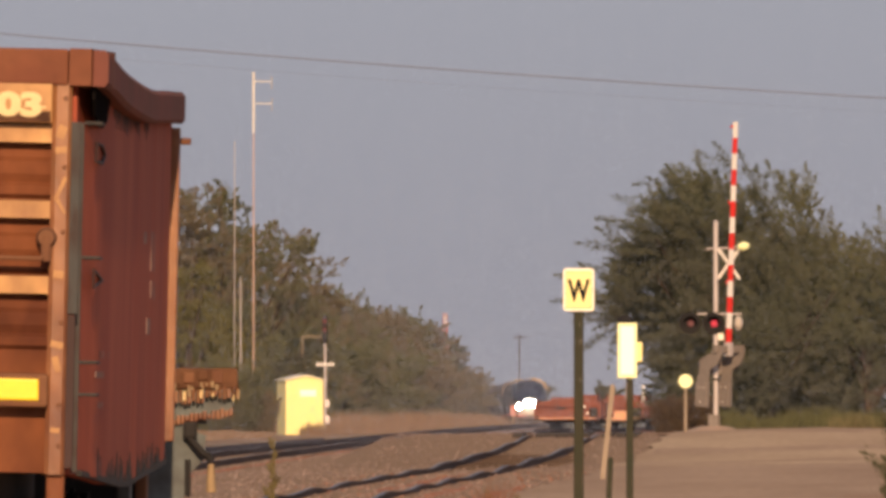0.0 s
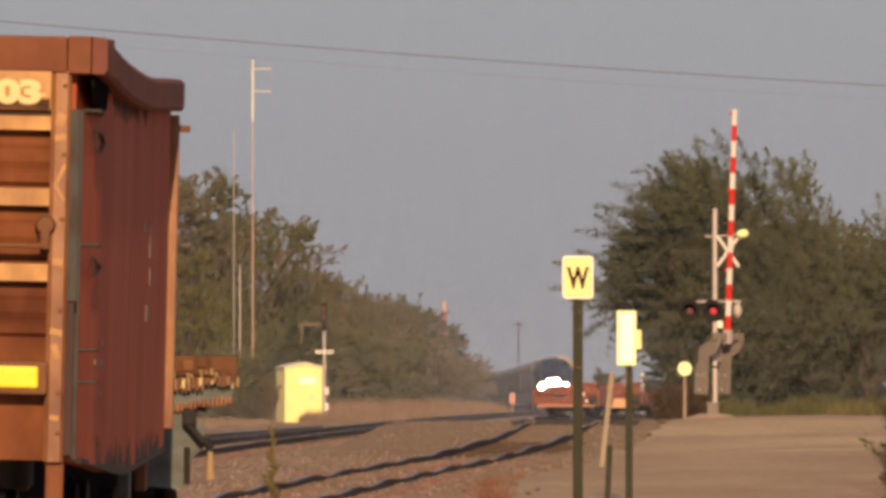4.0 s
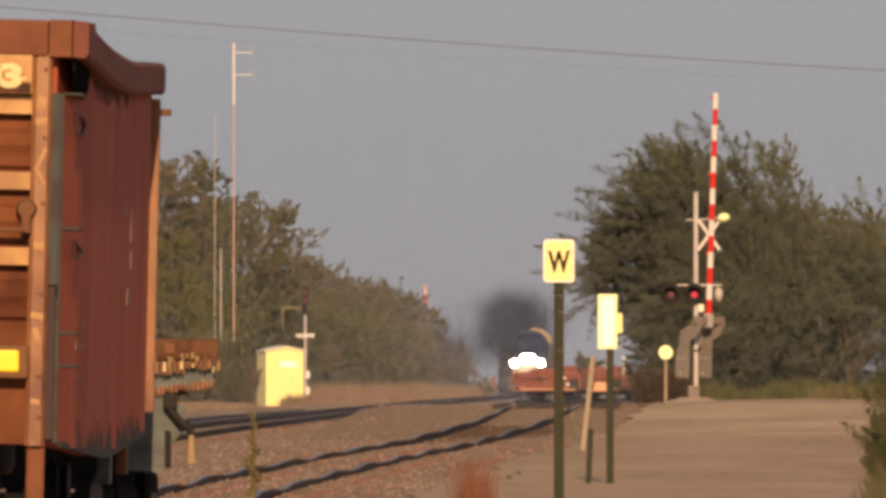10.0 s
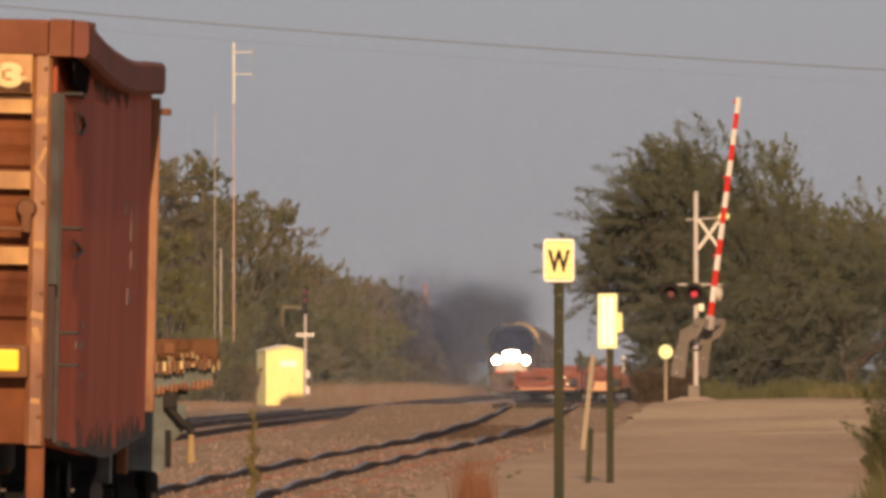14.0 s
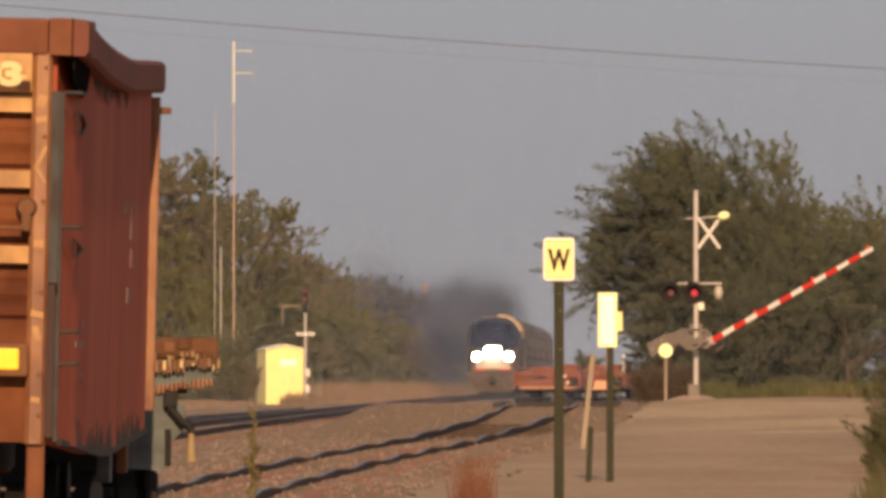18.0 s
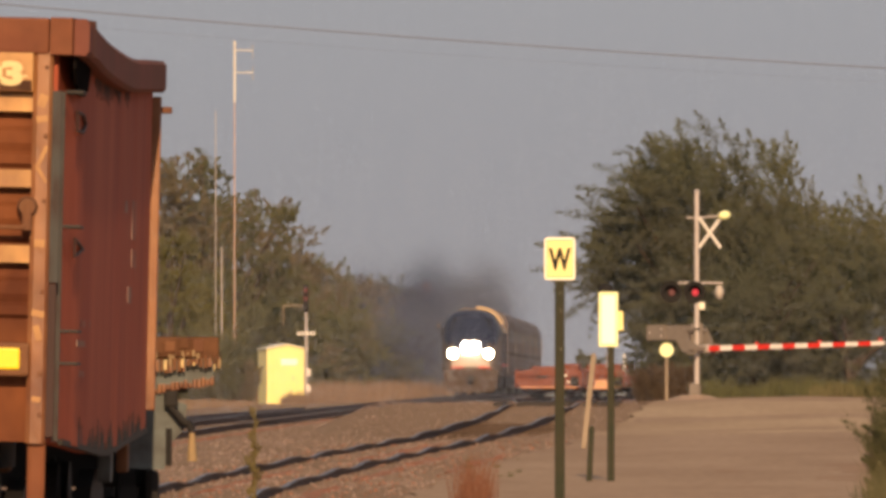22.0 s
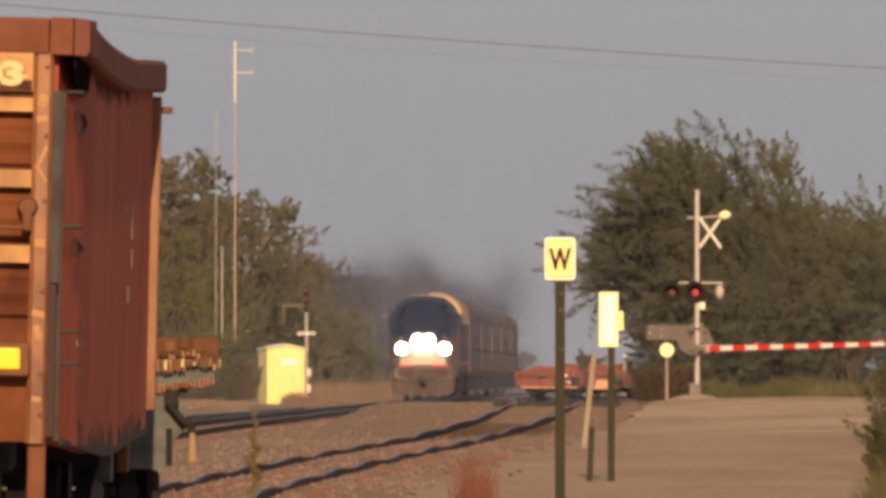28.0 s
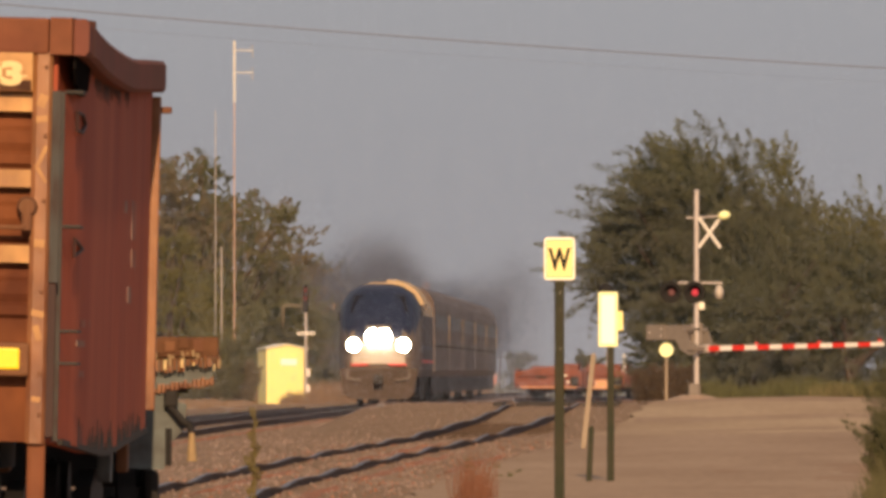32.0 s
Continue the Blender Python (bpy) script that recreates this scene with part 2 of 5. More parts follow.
    "verge_grass": mat("verge_grass", (0.165, 0.145, 0.070), 0.85, 0, 0.3, 6, 0.0, (0.11, 0.115, 0.05), 0.8, rand=0.3, island=True, leaf=0.3),
    "wire": mat("weathered_cable", (0.17, 0.20, 0.27), 0.7, 0.0, 0.1, 4, 0.0),
    "tower_red": mat("tower_red", (0.55, 0.16, 0.10), 0.6, 0, 0.2, 2, 0.0),
    "timber": mat("crossing_timber", (0.06, 0.052, 0.05), 0.85, 0, 0.4, 8, 0.3),
}


# ---- mesh helpers ----
def part(name, bm, material, parent=None, label="", smooth=False):
    me = bpy.data.meshes.new(name)
    bmesh.ops.recalc_face_normals(bm, faces=bm.faces)
    bm.to_mesh(me)
    bm.free()
    me.materials.append(M[material])
    if smooth:
        for p in me.polygons:
            p.use_smooth = True
    ob = new(name, me)
    if parent:
        ob.parent = parent
    if label:
        ob["label"] = label
    return ob


def same(ob, m, parent=None):
    """Another object on the same mesh, at the pose m."""
    o = new(ob.name.split(".")[0], ob.data)
    o.parent = parent or ob.parent
    o.matrix_basis = m
    if "label" in ob:
        o["label"] = ob["label"]
    return o


def thing(name, m, label, category, group="", kind=""):
    e = new(name)
    e.empty_display_size = 0.3
    e.matrix_world = m
    return tagged(e, label, category, group, kind)


def box(bm, c, s, m=None, bevel=0.0):
    """A box of size s round c, edges rounded by bevel."""
    r = bmesh.ops.create_cube(bm, size=1.0, matrix=Matrix.Translation(c) @ Matrix.Diagonal((*s, 1)))
    if bevel:
        es = list({e for v in r["verts"] for e in v.link_edges})
        out = bmesh.ops.bevel(bm, geom=es, offset=bevel, segments=2, affect="EDGES", profile=0.6)
        vs = list({v for f in out["faces"] for v in f.verts} | {v for v in r["verts"] if v.is_valid})
    else:
        vs = r["verts"]
    if m is not None:
        bmesh.ops.transform(bm, matrix=m, verts=vs)
    return bm


def rod(bm, a, b, r0, r1=None, seg=10):
    """A round bar from a to b."""
    a, b = Vector(a), Vector(b)
    d = b - a
    m = Matrix.Translation((a + b) / 2) @ d.to_track_quat("Z", "Y").to_matrix().to_4x4()
    bmesh.ops.create_cone(bm, cap_ends=True, segments=seg, radius1=r0, radius2=r0 if r1 is None else r1, depth=d.length, matrix=m)
    return bm


def pipe(bm, pts, r, seg=8):
    for a, b in zip(pts, pts[1:]):
        rod(bm, a, b, r, seg=seg)
    for p in pts[1:-1]:
        bmesh.ops.create_uvsphere(bm, u_segments=seg, v_segments=6, radius=r, matrix=Matrix.Translation(p))
    return bm


def plate(bm, outline, depth, axis="y"):
    """A flat piece: an outline of (x, z) pushed through depth along y (or (y, z) along x)."""
    def at(u, v, k):
        return (u, k, v) if axis == "y" else (k, u, v)
    a = [bm.verts.new(at(u, v, 0)) for u, v in outline]
    b = [bm.verts.new(at(u, v, depth)) for u, v in outline]
    bm.faces.new(a)
    bm.faces.new(list(reversed(b)))
    for i in range(len(a)):
        j = (i + 1) % len(a)
        bm.faces.new((a[i], b[i], b[j], a[j]))
    return bm


def loft(bm, rings, caps=True):
    """Skin between rings of equal length."""
    vr = [[bm.verts.new(p) for p in r] for r in rings]
    n = len(vr[0])
    for a, b in zip(vr, vr[1:]):
        for i in range(n):
            j = (i + 1) % n
            bm.faces.new((a[i], a[j], b[j], b[i]))
    if caps:
        bm.faces.new(vr[0])
        bm.faces.new(list(reversed(vr[-1])))
    return bm


def sheet(name, verts, faces, material, parent=None, label=""):
    me = bpy.data.meshes.new(name)
    me.from_pydata([tuple(v) for v in verts], [], [tuple(f) for f in faces])
    me.materials.append(M[material])
    ob = new(name, me)
    if parent:
        ob.parent = parent
    if label:
        ob["label"] = label
    return ob


def lettering(name, text, size, at, parent, material, bold, squeeze, label=""):
    """Flat letters of the built-in font, upright, facing the tripod."""
    cu = bpy.data.curves.new(name, "FONT")
    cu.body, cu.size, cu.align_x, cu.extrude, cu.offset = text, size, "CENTER", 0.003, bold
    tmp = new("letter_curve", cu)
    me = bpy.data.meshes.new_from_object(tmp.evaluated_get(bpy.context.evaluated_depsgraph_get()))
    bpy.data.objects.remove(tmp)
    me.materials.clear()
    me.materials.append(M[material])
    ob = new(name, me)
    ob.parent = parent
    ob.matrix_basis = Matrix.Translation(at) @ pose(0, 0, 0, 90, 0, 0) @ Matrix.Diagonal((squeeze, 1, 1, 1))
    if label:
        ob["label"] = label
    return ob


def glide(points, u):
    """A smooth value through (u, v) points."""
    us = [p[0] for p in points]
    vs = [p[1] for p in points]
    if u <= us[0]:
        return vs[0] + (u - us[0]) * (vs[1] - vs[0]) / (us[1] - us[0])
    if u >= us[-1]:
        return vs[-1] + (u - us[-1]) * (vs[-1] - vs[-2]) / (us[-1] - us[-2])
    i = max(k for k in range(len(us) - 1) if us[k] <= u)

    def slope(k):
        a, b = max(0, k - 1), min(len(us) - 1, k + 1)
        return (vs[b] - vs[a]) / (us[b] - us[a])
    h = us[i + 1] - us[i]
    t = (u - us[i]) / h
    return ((2 * t ** 3 - 3 * t * t + 1) * vs[i] + (t ** 3 - 2 * t * t + t) * h * slope(i)
            + (3 * t * t - 2 * t ** 3) * vs[i + 1] + (t ** 3 - t * t) * h * slope(i + 1))


# ---- the lie of the land: y runs along the line of sight, in metres from the tripod ----
MAIN_X = [(-40, -12.3), (60, -10.1), (258, -5.8), (418, -2.3), (480, -0.95), (600, 1.7), (732, 4.5), (781, 5.6), (847, 6.6),
          (900, 6.75), (946, 5.4), (1100, 0), (1300, -9), (1700, -30)]
MAIN_Z = [(-40, 0.05), (100, 0.15), (258, 0.49), (418, 0.62), (600, 0.64), (800, 0.5), (850, 0.35), (946, -0.45), (1100, -1.7),
          (1300, -3.0), (1700, -5)]
PASS_X = [(y, x - 4.3) for y, x in MAIN_X]
PASS_Z = [(-40, 0.0), (200, 0.26), (258, 0.33), (420, 0.33), (500, 0.33)]
SIDE_X = [(-40, -7.1), (60, -5.0), (91, -4.35), (120, -3.7), (177, -2.15), (232, 0.14), (262, 1.75), (282, 2.5), (340, 3.1), (420, 3.3), (470, 3.6), (500, 4.5),
          (516, 6.1), (529, 7.0), (550, 8.6), (660, 16.0)]
SIDE_Z = [(-40, -0.05), (60, 0.0), (112, 0.0), (125, 0.06), (140, 0.16), (155, 0.215), (177, 0.27), (232, 0.46), (258, 0.74), (272, 0.94), (285, 0.975), (310, 0.84), (420, 0.72), (500, 0.72),
          (660, 0.6)]
GROUND = [(-60, -0.35), (60, -0.3), (110, -0.25), (140, 0.0), (180, 0.16), (232, 0.30), (282, 0.38), (420, 0.42), (600, 0.34),
          (800, 0.15), (850, 0.0), (946, -0.85), (1100, -2.0), (1300, -3.3), (1700, -5.5), (4800, -14)]


def step(a, b, v):
    k = min(1.0, max(0.0, (v - a) / (b - a)))
    return k * k * (3 - 2 * k)


def ground_z(x, y):
    z = glide(GROUND, y)
    # the road's bank rises east of the main line and runs on at that height
    z += 0.575 * math.exp(-((y - 284) / 26) ** 2) * step(-3.2, -1.4, x)
    z += 0.10 * step(3, 9, x) * step(150, 260, y) * (1 - step(300, 420, y))
    # a low spoil ridge between main line and siding
    z += 0.17 * step(395, 425, y) * (1 - step(455, 500, y)) * step(-0.95, -0.55, x) * (1 - step(3.0, 4.6, x))
    # a shallow cut for the lower passing track
    if 40 < y < 540 and x < 2:
        rel = glide(MAIN_X, y) - x
        z -= 0.42 * step(1.6, 3.2, rel) * (1 - step(6.3, 7.6, rel)) * (1 - step(475, 525, y)) * step(60, 140, y)
    return z + 0.04 * noise.noise((x * 0.2, y * 0.05, 0)) + 0.02 * noise.noise((x, y * 0.4, 3))


def band(lo, hi, n):
    return list(np.linspace(lo, hi, n))


def ground_sheet():
    xs = sorted(set([-2500, -900, -400, -200, -120, -80, -50, -35] + band(-28, 28, 57) + [35, 50, 80, 120, 200, 400, 900, 2500]))
    ys = sorted(set([-60, -20, 20] + band(60, 340, 141) + band(345, 700, 72) + band(710, 1300, 40) + [1500, 1700, 2200, 3000, 4000, 4800]))
    verts = [(x, y, ground_z(x, y)) for y in ys for x in xs]
    w = len(xs)
    faces = [(j * w + i, j * w + i + 1, (j + 1) * w + i + 1, (j + 1) * w + i) for j in range(len(ys) - 1) for i in range(w - 1)]
    tagged(sheet("ground", verts, faces, "grass_earth"), "dry grass and bare earth beside the railway", "ground", kind="structure")


ground_sheet()


def road_sheet():
    """Gravel apron that widens from the foreground up to the level crossing."""
    rows = []
    for y in band(70, 330, 131):
        left = glide(SIDE_X, y) + 2.55 + 0.35 * noise.noise((y * 0.35, 2.0, 5.0))
        right = glide([(70, 4.2), (140, 5.0), (200, 9.0), (240, 14), (285, 24), (330, 24)], y)
        rows.append([(x, y, ground_z(x, y) + 0.035) for x in band(left, right, 22)])
    verts = [v for r in rows for v in r]
    faces = [(j * 22 + i, j * 22 + i + 1, j * 22 + 22 + i + 1, j * 22 + 22 + i) for j in range(len(rows) - 1) for i in range(21)]
    tagged(sheet("road", verts, faces, "gravel"), "pale dusty gravel road rising to the level crossing", "road", kind="structure")


road_sheet()


def crossing_road():
    """The road itself, a paler sheet running up to the rails."""
    rows = []
    for y in band(233, 283, 34):
        rows.append([(x, y, ground_z(x, y) + 0.045 + 0.028 * noise.noise((x * 0.3, y * 0.16, 4)) - 0.06 * (1 - step(233.5, 243, y)) - 0.10 * step(276, 283, y)) for x in band(glide(SIDE_X, y) + 2.4 + 0.5 * noise.noise((y * 0.3, 1, 1)), 26, 60)])
    verts = [v for q in rows for v in q]
    faces = [(j * 60 + i, j * 60 + i + 1, j * 60 + 61 + i, j * 60 + 60 + i) for j in range(33) for i in range(59)]
    tagged(sheet("pavement", verts, faces, "pale_gravel"), "paler road surface at the crossing", "road", kind="structure")


crossing_road()


def road_stain():
    """Darker ground where the near verge meets the gravel."""
    xs, ys = band(2.6, 13.5, 50), band(150, 187, 26)
    verts = [(x, y, ground_z(x, y) + 0.036 + 0.022 * noise.noise((x * 0.5, y * 0.12, 8)) - 0.05 * (1 - step(150, 158, y)) - 0.05 * step(184, 187, y) - 0.05 * (1 - step(2.6, 4.2, x))) for y in ys for x in xs]
    faces = [(j * 50 + i, j * 50 + i + 1, j * 50 + 51 + i, j * 50 + 50 + i) for j in range(25) for i in range(49)]
    tagged(sheet("road_stain", verts, faces, "damp_gravel"), "darker ground along the near edge of the gravel road", "road", kind="structure")


road_stain()

HEAD = [(-0.036, 0.0), (0.036, 0.0), (0.036, -0.035), (0.010, -0.05), (0.010, -0.14), (0.07, -0.155), (0.07, -0.17), (-0.07, -0.17),
        (-0.07, -0.155), (-0.010, -0.14), (-0.010, -0.05), (-0.036, -0.035)]


def track(name, px, pz, y0, y1, pitch, sag, label, ballast, phase=0.0, bed=0.0):
    root = thing(name, Matrix.Identity(4), label, "railway track", kind="structure")

    def height(y, side):
        k = ((y + phase + side * 3.0) / 11.9) % 1.0
        dip = 0.5 - 0.5 * math.cos(2 * math.pi * k) + 0.5 * noise.noise((y * 0.21, side * 3.0, 9.0))
        amp = sag * (0.5 + 0.9 * abs(noise.noise((math.floor((y + phase + side * 3) / 11.9) * 3.7, side * 5.1, 1))))
        near = 1 - step(300, 420, y)
        return glide(pz, y) - amp * dip * near

    def across(y, off):
        dx = (glide(px, y + 1) - glide(px, y - 1)) / 2
        n = math.hypot(1, dx)
        return glide(px, y) + off / n, y - off * dx / n

    ys = []
    y = y0
    while y < y1:
        ys.append(y)
        y += 0.85 if 70 < y < 330 and sag else (2.0 if y < 700 else 8.0)
    # ballast bank
    shape = [(-2.9, -0.62), (-1.75, -0.20), (-0.7, -0.165), (0, -0.18), (0.7, -0.165), (1.75, -0.20), (2.9, -0.62)]
    verts, faces = [], []
    for y in ys:
        for o, h in shape:
            x, yy = across(y, o)
            verts.append((x, yy, glide(pz, y) + h - bed + 0.035 * noise.noise((x * 1.3, yy * 0.5, 7)) - 0.02))
    w = len(shape)
    for j in range(len(ys) - 1):
        for i in range(w - 1):
            faces.append((j * w + i, j * w + i + 1, j * w + w + i + 1, j * w + w + i))
    tagged(sheet("ballast", verts, faces, ballast, root), kind="stuff")
    for side in (-1, 1):
        rings = []
        for y in ys:
            x, yy = across(y, side * 0.753)
            z = height(y, side)
            rings.append([(x + u, yy, z + v) for u, v in HEAD])
        rail = part("rail", loft(bmesh.new(), rings), "rail", root)
        rail.data.materials.append(M["rail_top"])
        for p in rail.data.polygons:
            if p.normal.z > 0.9 and abs(p.center.z - height(p.center.y, side)) < 0.02:
                p.material_index = 1
    bm = bmesh.new()
    y = max(y0, 62)
    while y < min(y1, 420):
        x, yy = across(y, 0)
        box(bm, (0, 0, 0), (2.5 + random.uniform(-0.06, 0.06), 0.21, 0.16),
            Matrix.Translation((x, yy, glide(pz, y) - 0.255 + random.uniform(-0.012, 0.008) + 0.02)) @ pose(0, 0, 0, 0, 0, random.uniform(-2, 2)))
        y += pitch
    tagged(part("ties", bm, "tie", root), kind="stuff")
    return root


track("main_track", MAIN_X, MAIN_Z, 40, 1500, 0.62, 0.012, "main line track of worn steel rails on grey ballast", "ballast", 0.0, 0.09)
track("passing_track", PASS_X, PASS_Z, 40, 492, 0.62, 0.012, "lower passing track of dark rusty rails on ballast", "ballast", 2.0, 0.07)
track("siding_track", SIDE_X, SIDE_Z, 40, 655, 0.62, 0.075, "uneven siding track with sagging rail joints on rusty ballast", "rust_ballast", 4.0, 0.0)


def crossing_panel():
    bm = bmesh.new()
    root = thing("crossing_deck", Matrix.Identity(4), "dark timber planks of the level crossing between the rails", "crossing deck", kind="structure")
    for k, off in enumerate((-1.05, -0.5, -0.25, 0.0, 0.25, 0.5, 1.05, 1.35, 1.65)):
        bm = bmesh.new()
        x0, x1 = glide(SIDE_X, 275) + off, glide(SIDE_X, 291) + off
        box(bm, (0, 0, 0), (0.235, 16, 0.12), None, 0.012)
        p = part("plank", bm, "timber", root)
        p.matrix_world = Matrix.Translation(((x0 + x1) / 2, 283, glide(SIDE_Z, 283) - 0.045)) @ pose(0, 0, 0, 0, 0, -math.degrees(math.atan2(x1 - x0, 16)))


crossing_panel()


# ---- the rust-red freight car ----
CAR = Matrix.Translation((-4.435, 91, 0.03)) @ pose(0, 0, 0, 0, 1.3, -1.19)
CHORD_TOP = [(0, 4.36), (1.2, 4.345), (4, 4.285), (8.2, 4.275), (11, 4.34), (14.5, 4.42)]
SILL_LOW = [(0, 1.09), (3, 1.03), (7, 0.96), (10.5, 1.03), (14.5, 1.12)]


def freight_car():
    car = thing("freight_car", CAR, "rust-red steel freight car with ribbed end, standing on the siding", "freight car")
    H, L = 1.42, 14.5

    def bulge(y):
        return H - 0.055 + 0.13 * step(0.0, 1.8, y) - 0.045 * step(1.8, 2.6, y)
    ys = band(0.15, 3.0, 16) + band(3.4, L - 0.15, 26)
    # side walls with thickness, following the bowed top and sagging sill
    for s in (-1, 1):
        rings = [[(s * bulge(y), y, glide(SILL_LOW, y)), (s * bulge(y), y, glide(CHORD_TOP, y) - 0.2), (s * (H - 0.14), y, glide(CHORD_TOP, y) - 0.2), (s * (H - 0.14), y, glide(SILL_LOW, y))] for y in ys]
        part("side_wall", loft(bmesh.new(), rings), "box_red", car)
        # top chord: a heavy overhanging beam
        rings = []
        for y in band(0.02, L, 30):
            t = glide(CHORD_TOP, y)
            o = H + 0.19 - 0.05 * y / L
            rings.append([(s * (H - 0.1), y, t - 0.27), (s * (o - 0.03), y, t - 0.285), (s * o, y, t - 0.25), (s * o, y, t - 0.04), (s * (o - 0.03), y, t), (s * (H - 0.1), y, t - 0.01)])
        part("top_chord", loft(bmesh.new(), rings), "chord", car, "sun-bleached sagging top rail")
        # vertical side ribs
        for y, wide in ((3.0, 0.5), (3.7, 1.0), (8.7, 1.0), (11.3, 0.5), (13.6, 0.5)):
            lo, hi = glide(SILL_LOW, y) + 0.02, glide(CHORD_TOP, y) - 0.27
            bm = bmesh.new()
            loft(bm, [[(s * (H + 0.015), y - 1.05 * wide, z), (s * (H + 0.035 + 0.012 * wide), y - 0.06 * wide, z), (s * (H + 0.035 + 0.012 * wide), y + 0.06 * wide, z), (s * (H + 0.015), y + 0.30 * wide, z)] for z in (lo, hi)])
            part("side_rib", bm, "box_red", car)
        # dark side sill flange along the lower edge
        rings = [[(s * (H + 0.005), y, glide(SILL_LOW, y) - 0.015), (s * (H + 0.05), y, glide(SILL_LOW, y) - 0.015), (s * (H + 0.05), y, glide(SILL_LOW, y) + 0.03), (s * (H + 0.005), y, glide(SILL_LOW, y) + 0.03)] for y in ys]
        part("side_sill", loft(bmesh.new(), rings), "black_steel", car)
    box(bm := bmesh.new(), (0, L / 2, 1.18), (2 * H - 0.12, L - 0.3, 0.12))
    part("floor", bm, "black_steel", car)
    # end walls of pressed horizontal ribs
    for e, y0 in ((-1, 0.0), (1, L)):
        bm = bmesh.new()
        prof = []
        for z in (2.04, 2.622, 3.205):
            prof += [(z + a, b) for a, b in ((0.0, 0.0), (0.03, 0.045), (0.10, 0.05), (0.13, 0.012), (0.19, 0.04), (0.285, 0.045), (0.32, 0.0), (0.42, -0.02), (0.43, 0.13), (0.565, 0.13), (0.575, 0.0))]
        prof = [(1.09, 0.0), (1.95, 0.0)] + prof + [(3.83, 0.0), (4.12, 0.0)]
        w = 1.19
        loft(bm, [[(-w, y0 + e * (d - 0.12), zz), (w, y0 + e * (d - 0.12), zz), (w, y0 + e * -0.2, zz), (-w, y0 + e * -0.2, zz)] for zz, d in prof])
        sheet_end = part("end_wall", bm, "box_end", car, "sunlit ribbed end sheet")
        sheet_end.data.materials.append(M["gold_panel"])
        # Flat ledge faces take the gold: their sunlit look put into colour.
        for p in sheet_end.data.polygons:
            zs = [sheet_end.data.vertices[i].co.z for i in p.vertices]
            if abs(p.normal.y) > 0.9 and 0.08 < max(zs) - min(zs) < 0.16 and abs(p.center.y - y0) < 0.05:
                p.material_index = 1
        box(bm := bmesh.new(), (0, y0 + e * -0.06, 4.22), (2.605, 0.24, 0.28), None, 0.02)
        part("end_top_rail", bm, "top_rail", car)
        for s in (-1, 1):
            rings = [[(s * 1.18, y0 - e * 0.13, z), (s * 1.185, y0 + e * 0.01, z), (s * 1.22, y0 + e * 0.035, z), (s * 1.31, y0 + e * 0.035, z), (s * 1.335, y0 + e * 0.0, z), (s * 1.335, y0 - e * 0.16, z)]
                     for z in (1.08, 2.0, 3.0, 4.10)]
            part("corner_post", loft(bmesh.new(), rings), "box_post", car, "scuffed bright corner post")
            if e < 0:
                plan = [(1.31, 0.02), (1.31, -0.06), (1.48, -0.06), (1.615, 0.75), (1.615, 0.95), (1.31, 0.95)]
                part("corner_cap", loft(bmesh.new(), [[(s * u, v, z) for u, v in plan] for z in (4.08, 4.365)]), "top_rail", car)
            # grey ladder stile in the recess behind the post
            box(bm := bmesh.new(), (s * 1.372, y0 - e * 0.02, 3.06), (0.08, 0.03, 1.48), None, 0.006)
            part("ladder_stile", bm, "stile", car, "blotched blue-grey ladder stile")
            box(bm := bmesh.new(), (s * 1.365, y0 - e * 0.03, 1.72), (0.065, 0.03, 1.18), None, 0.006)
            part("lower_stile", bm, "dark_mark", car, "grimy dark lower stile")
            box(bm := bmesh.new(), (s * 1.37, y0 - e * 0.28, 2.45), (0.10, 0.04, 2.7))
            part("corner_gusset", bm, "stile", car)
    # grab irons on both near corners
    for z in (3.80, 2.76, 1.95, 1.7):
        pipe(bm := bmesh.new(), [(1.42, 0.3, z), (1.55, 0.3, z), (1.55, 0.75, z), (1.42, 0.75, z)], 0.013)
        part("grab_iron", bm, "stile", car)
    pipe(bm := bmesh.new(), [(0.55, -0.06, 2.74), (0.55, -0.14, 2.74), (1.13, -0.14, 2.74), (1.20, -0.10, 2.80)], 0.018)
    part("end_grab_iron", bm, "rust", car)
    bm = bmesh.new()
    rod(bm, (1.165, -0.02, 2.90), (1.165, -0.13, 2.90), 0.085, 0.06, 14)
    rod(bm, (1.165, -0.10, 2.92), (1.165, -0.10, 2.72), 0.045, 0.04, 10)
    part("brake_housing", bm, "rust", car, "rusty round brake gear housing")
    # side letters and stencils
    for y, z, k in ((1.1, 3.58, 0), (1.1, 2.60, 1)):
        bm = bmesh.new()
        if k == 0:
            pts = [(1.505, y - 0.6, z - 0.07), (1.505, y - 0.6, z + 0.07), (1.505, y + 0.3, z + 0.07), (1.505, y + 0.7, z), (1.505, y + 0.3, z - 0.07), (1.505, y - 0.6, z - 0.07)]
        else:
            pts = [(1.505, y - 0.6, z + 0.07), (1.505, y - 0.6, z - 0.07), (1.505, y + 0.7, z), (1.505, y - 0.6, z + 0.07)]
        pipe(bm, pts, 0.014, 6)
        part("rope_hook", bm, "dark_mark", car, "dark bent-rod hook")
    for y, z, w, h in ((11.2, 2.95, 0.7, 0.34), (11.3, 2.62, 0.7, 0.16), (10.7, 2.3, 0.6, 0.14), (9.8, 3.05, 0.4, 0.10), (3.4, 2.02, 1.4, 0.06), (2.6, 1.62, 1.4, 0.05), (2.0, 1.86, 1.2, 0.05)):
        box(bm := bmesh.new(), (bulge(y) + 0.003, y, z), (0.008, w, h))
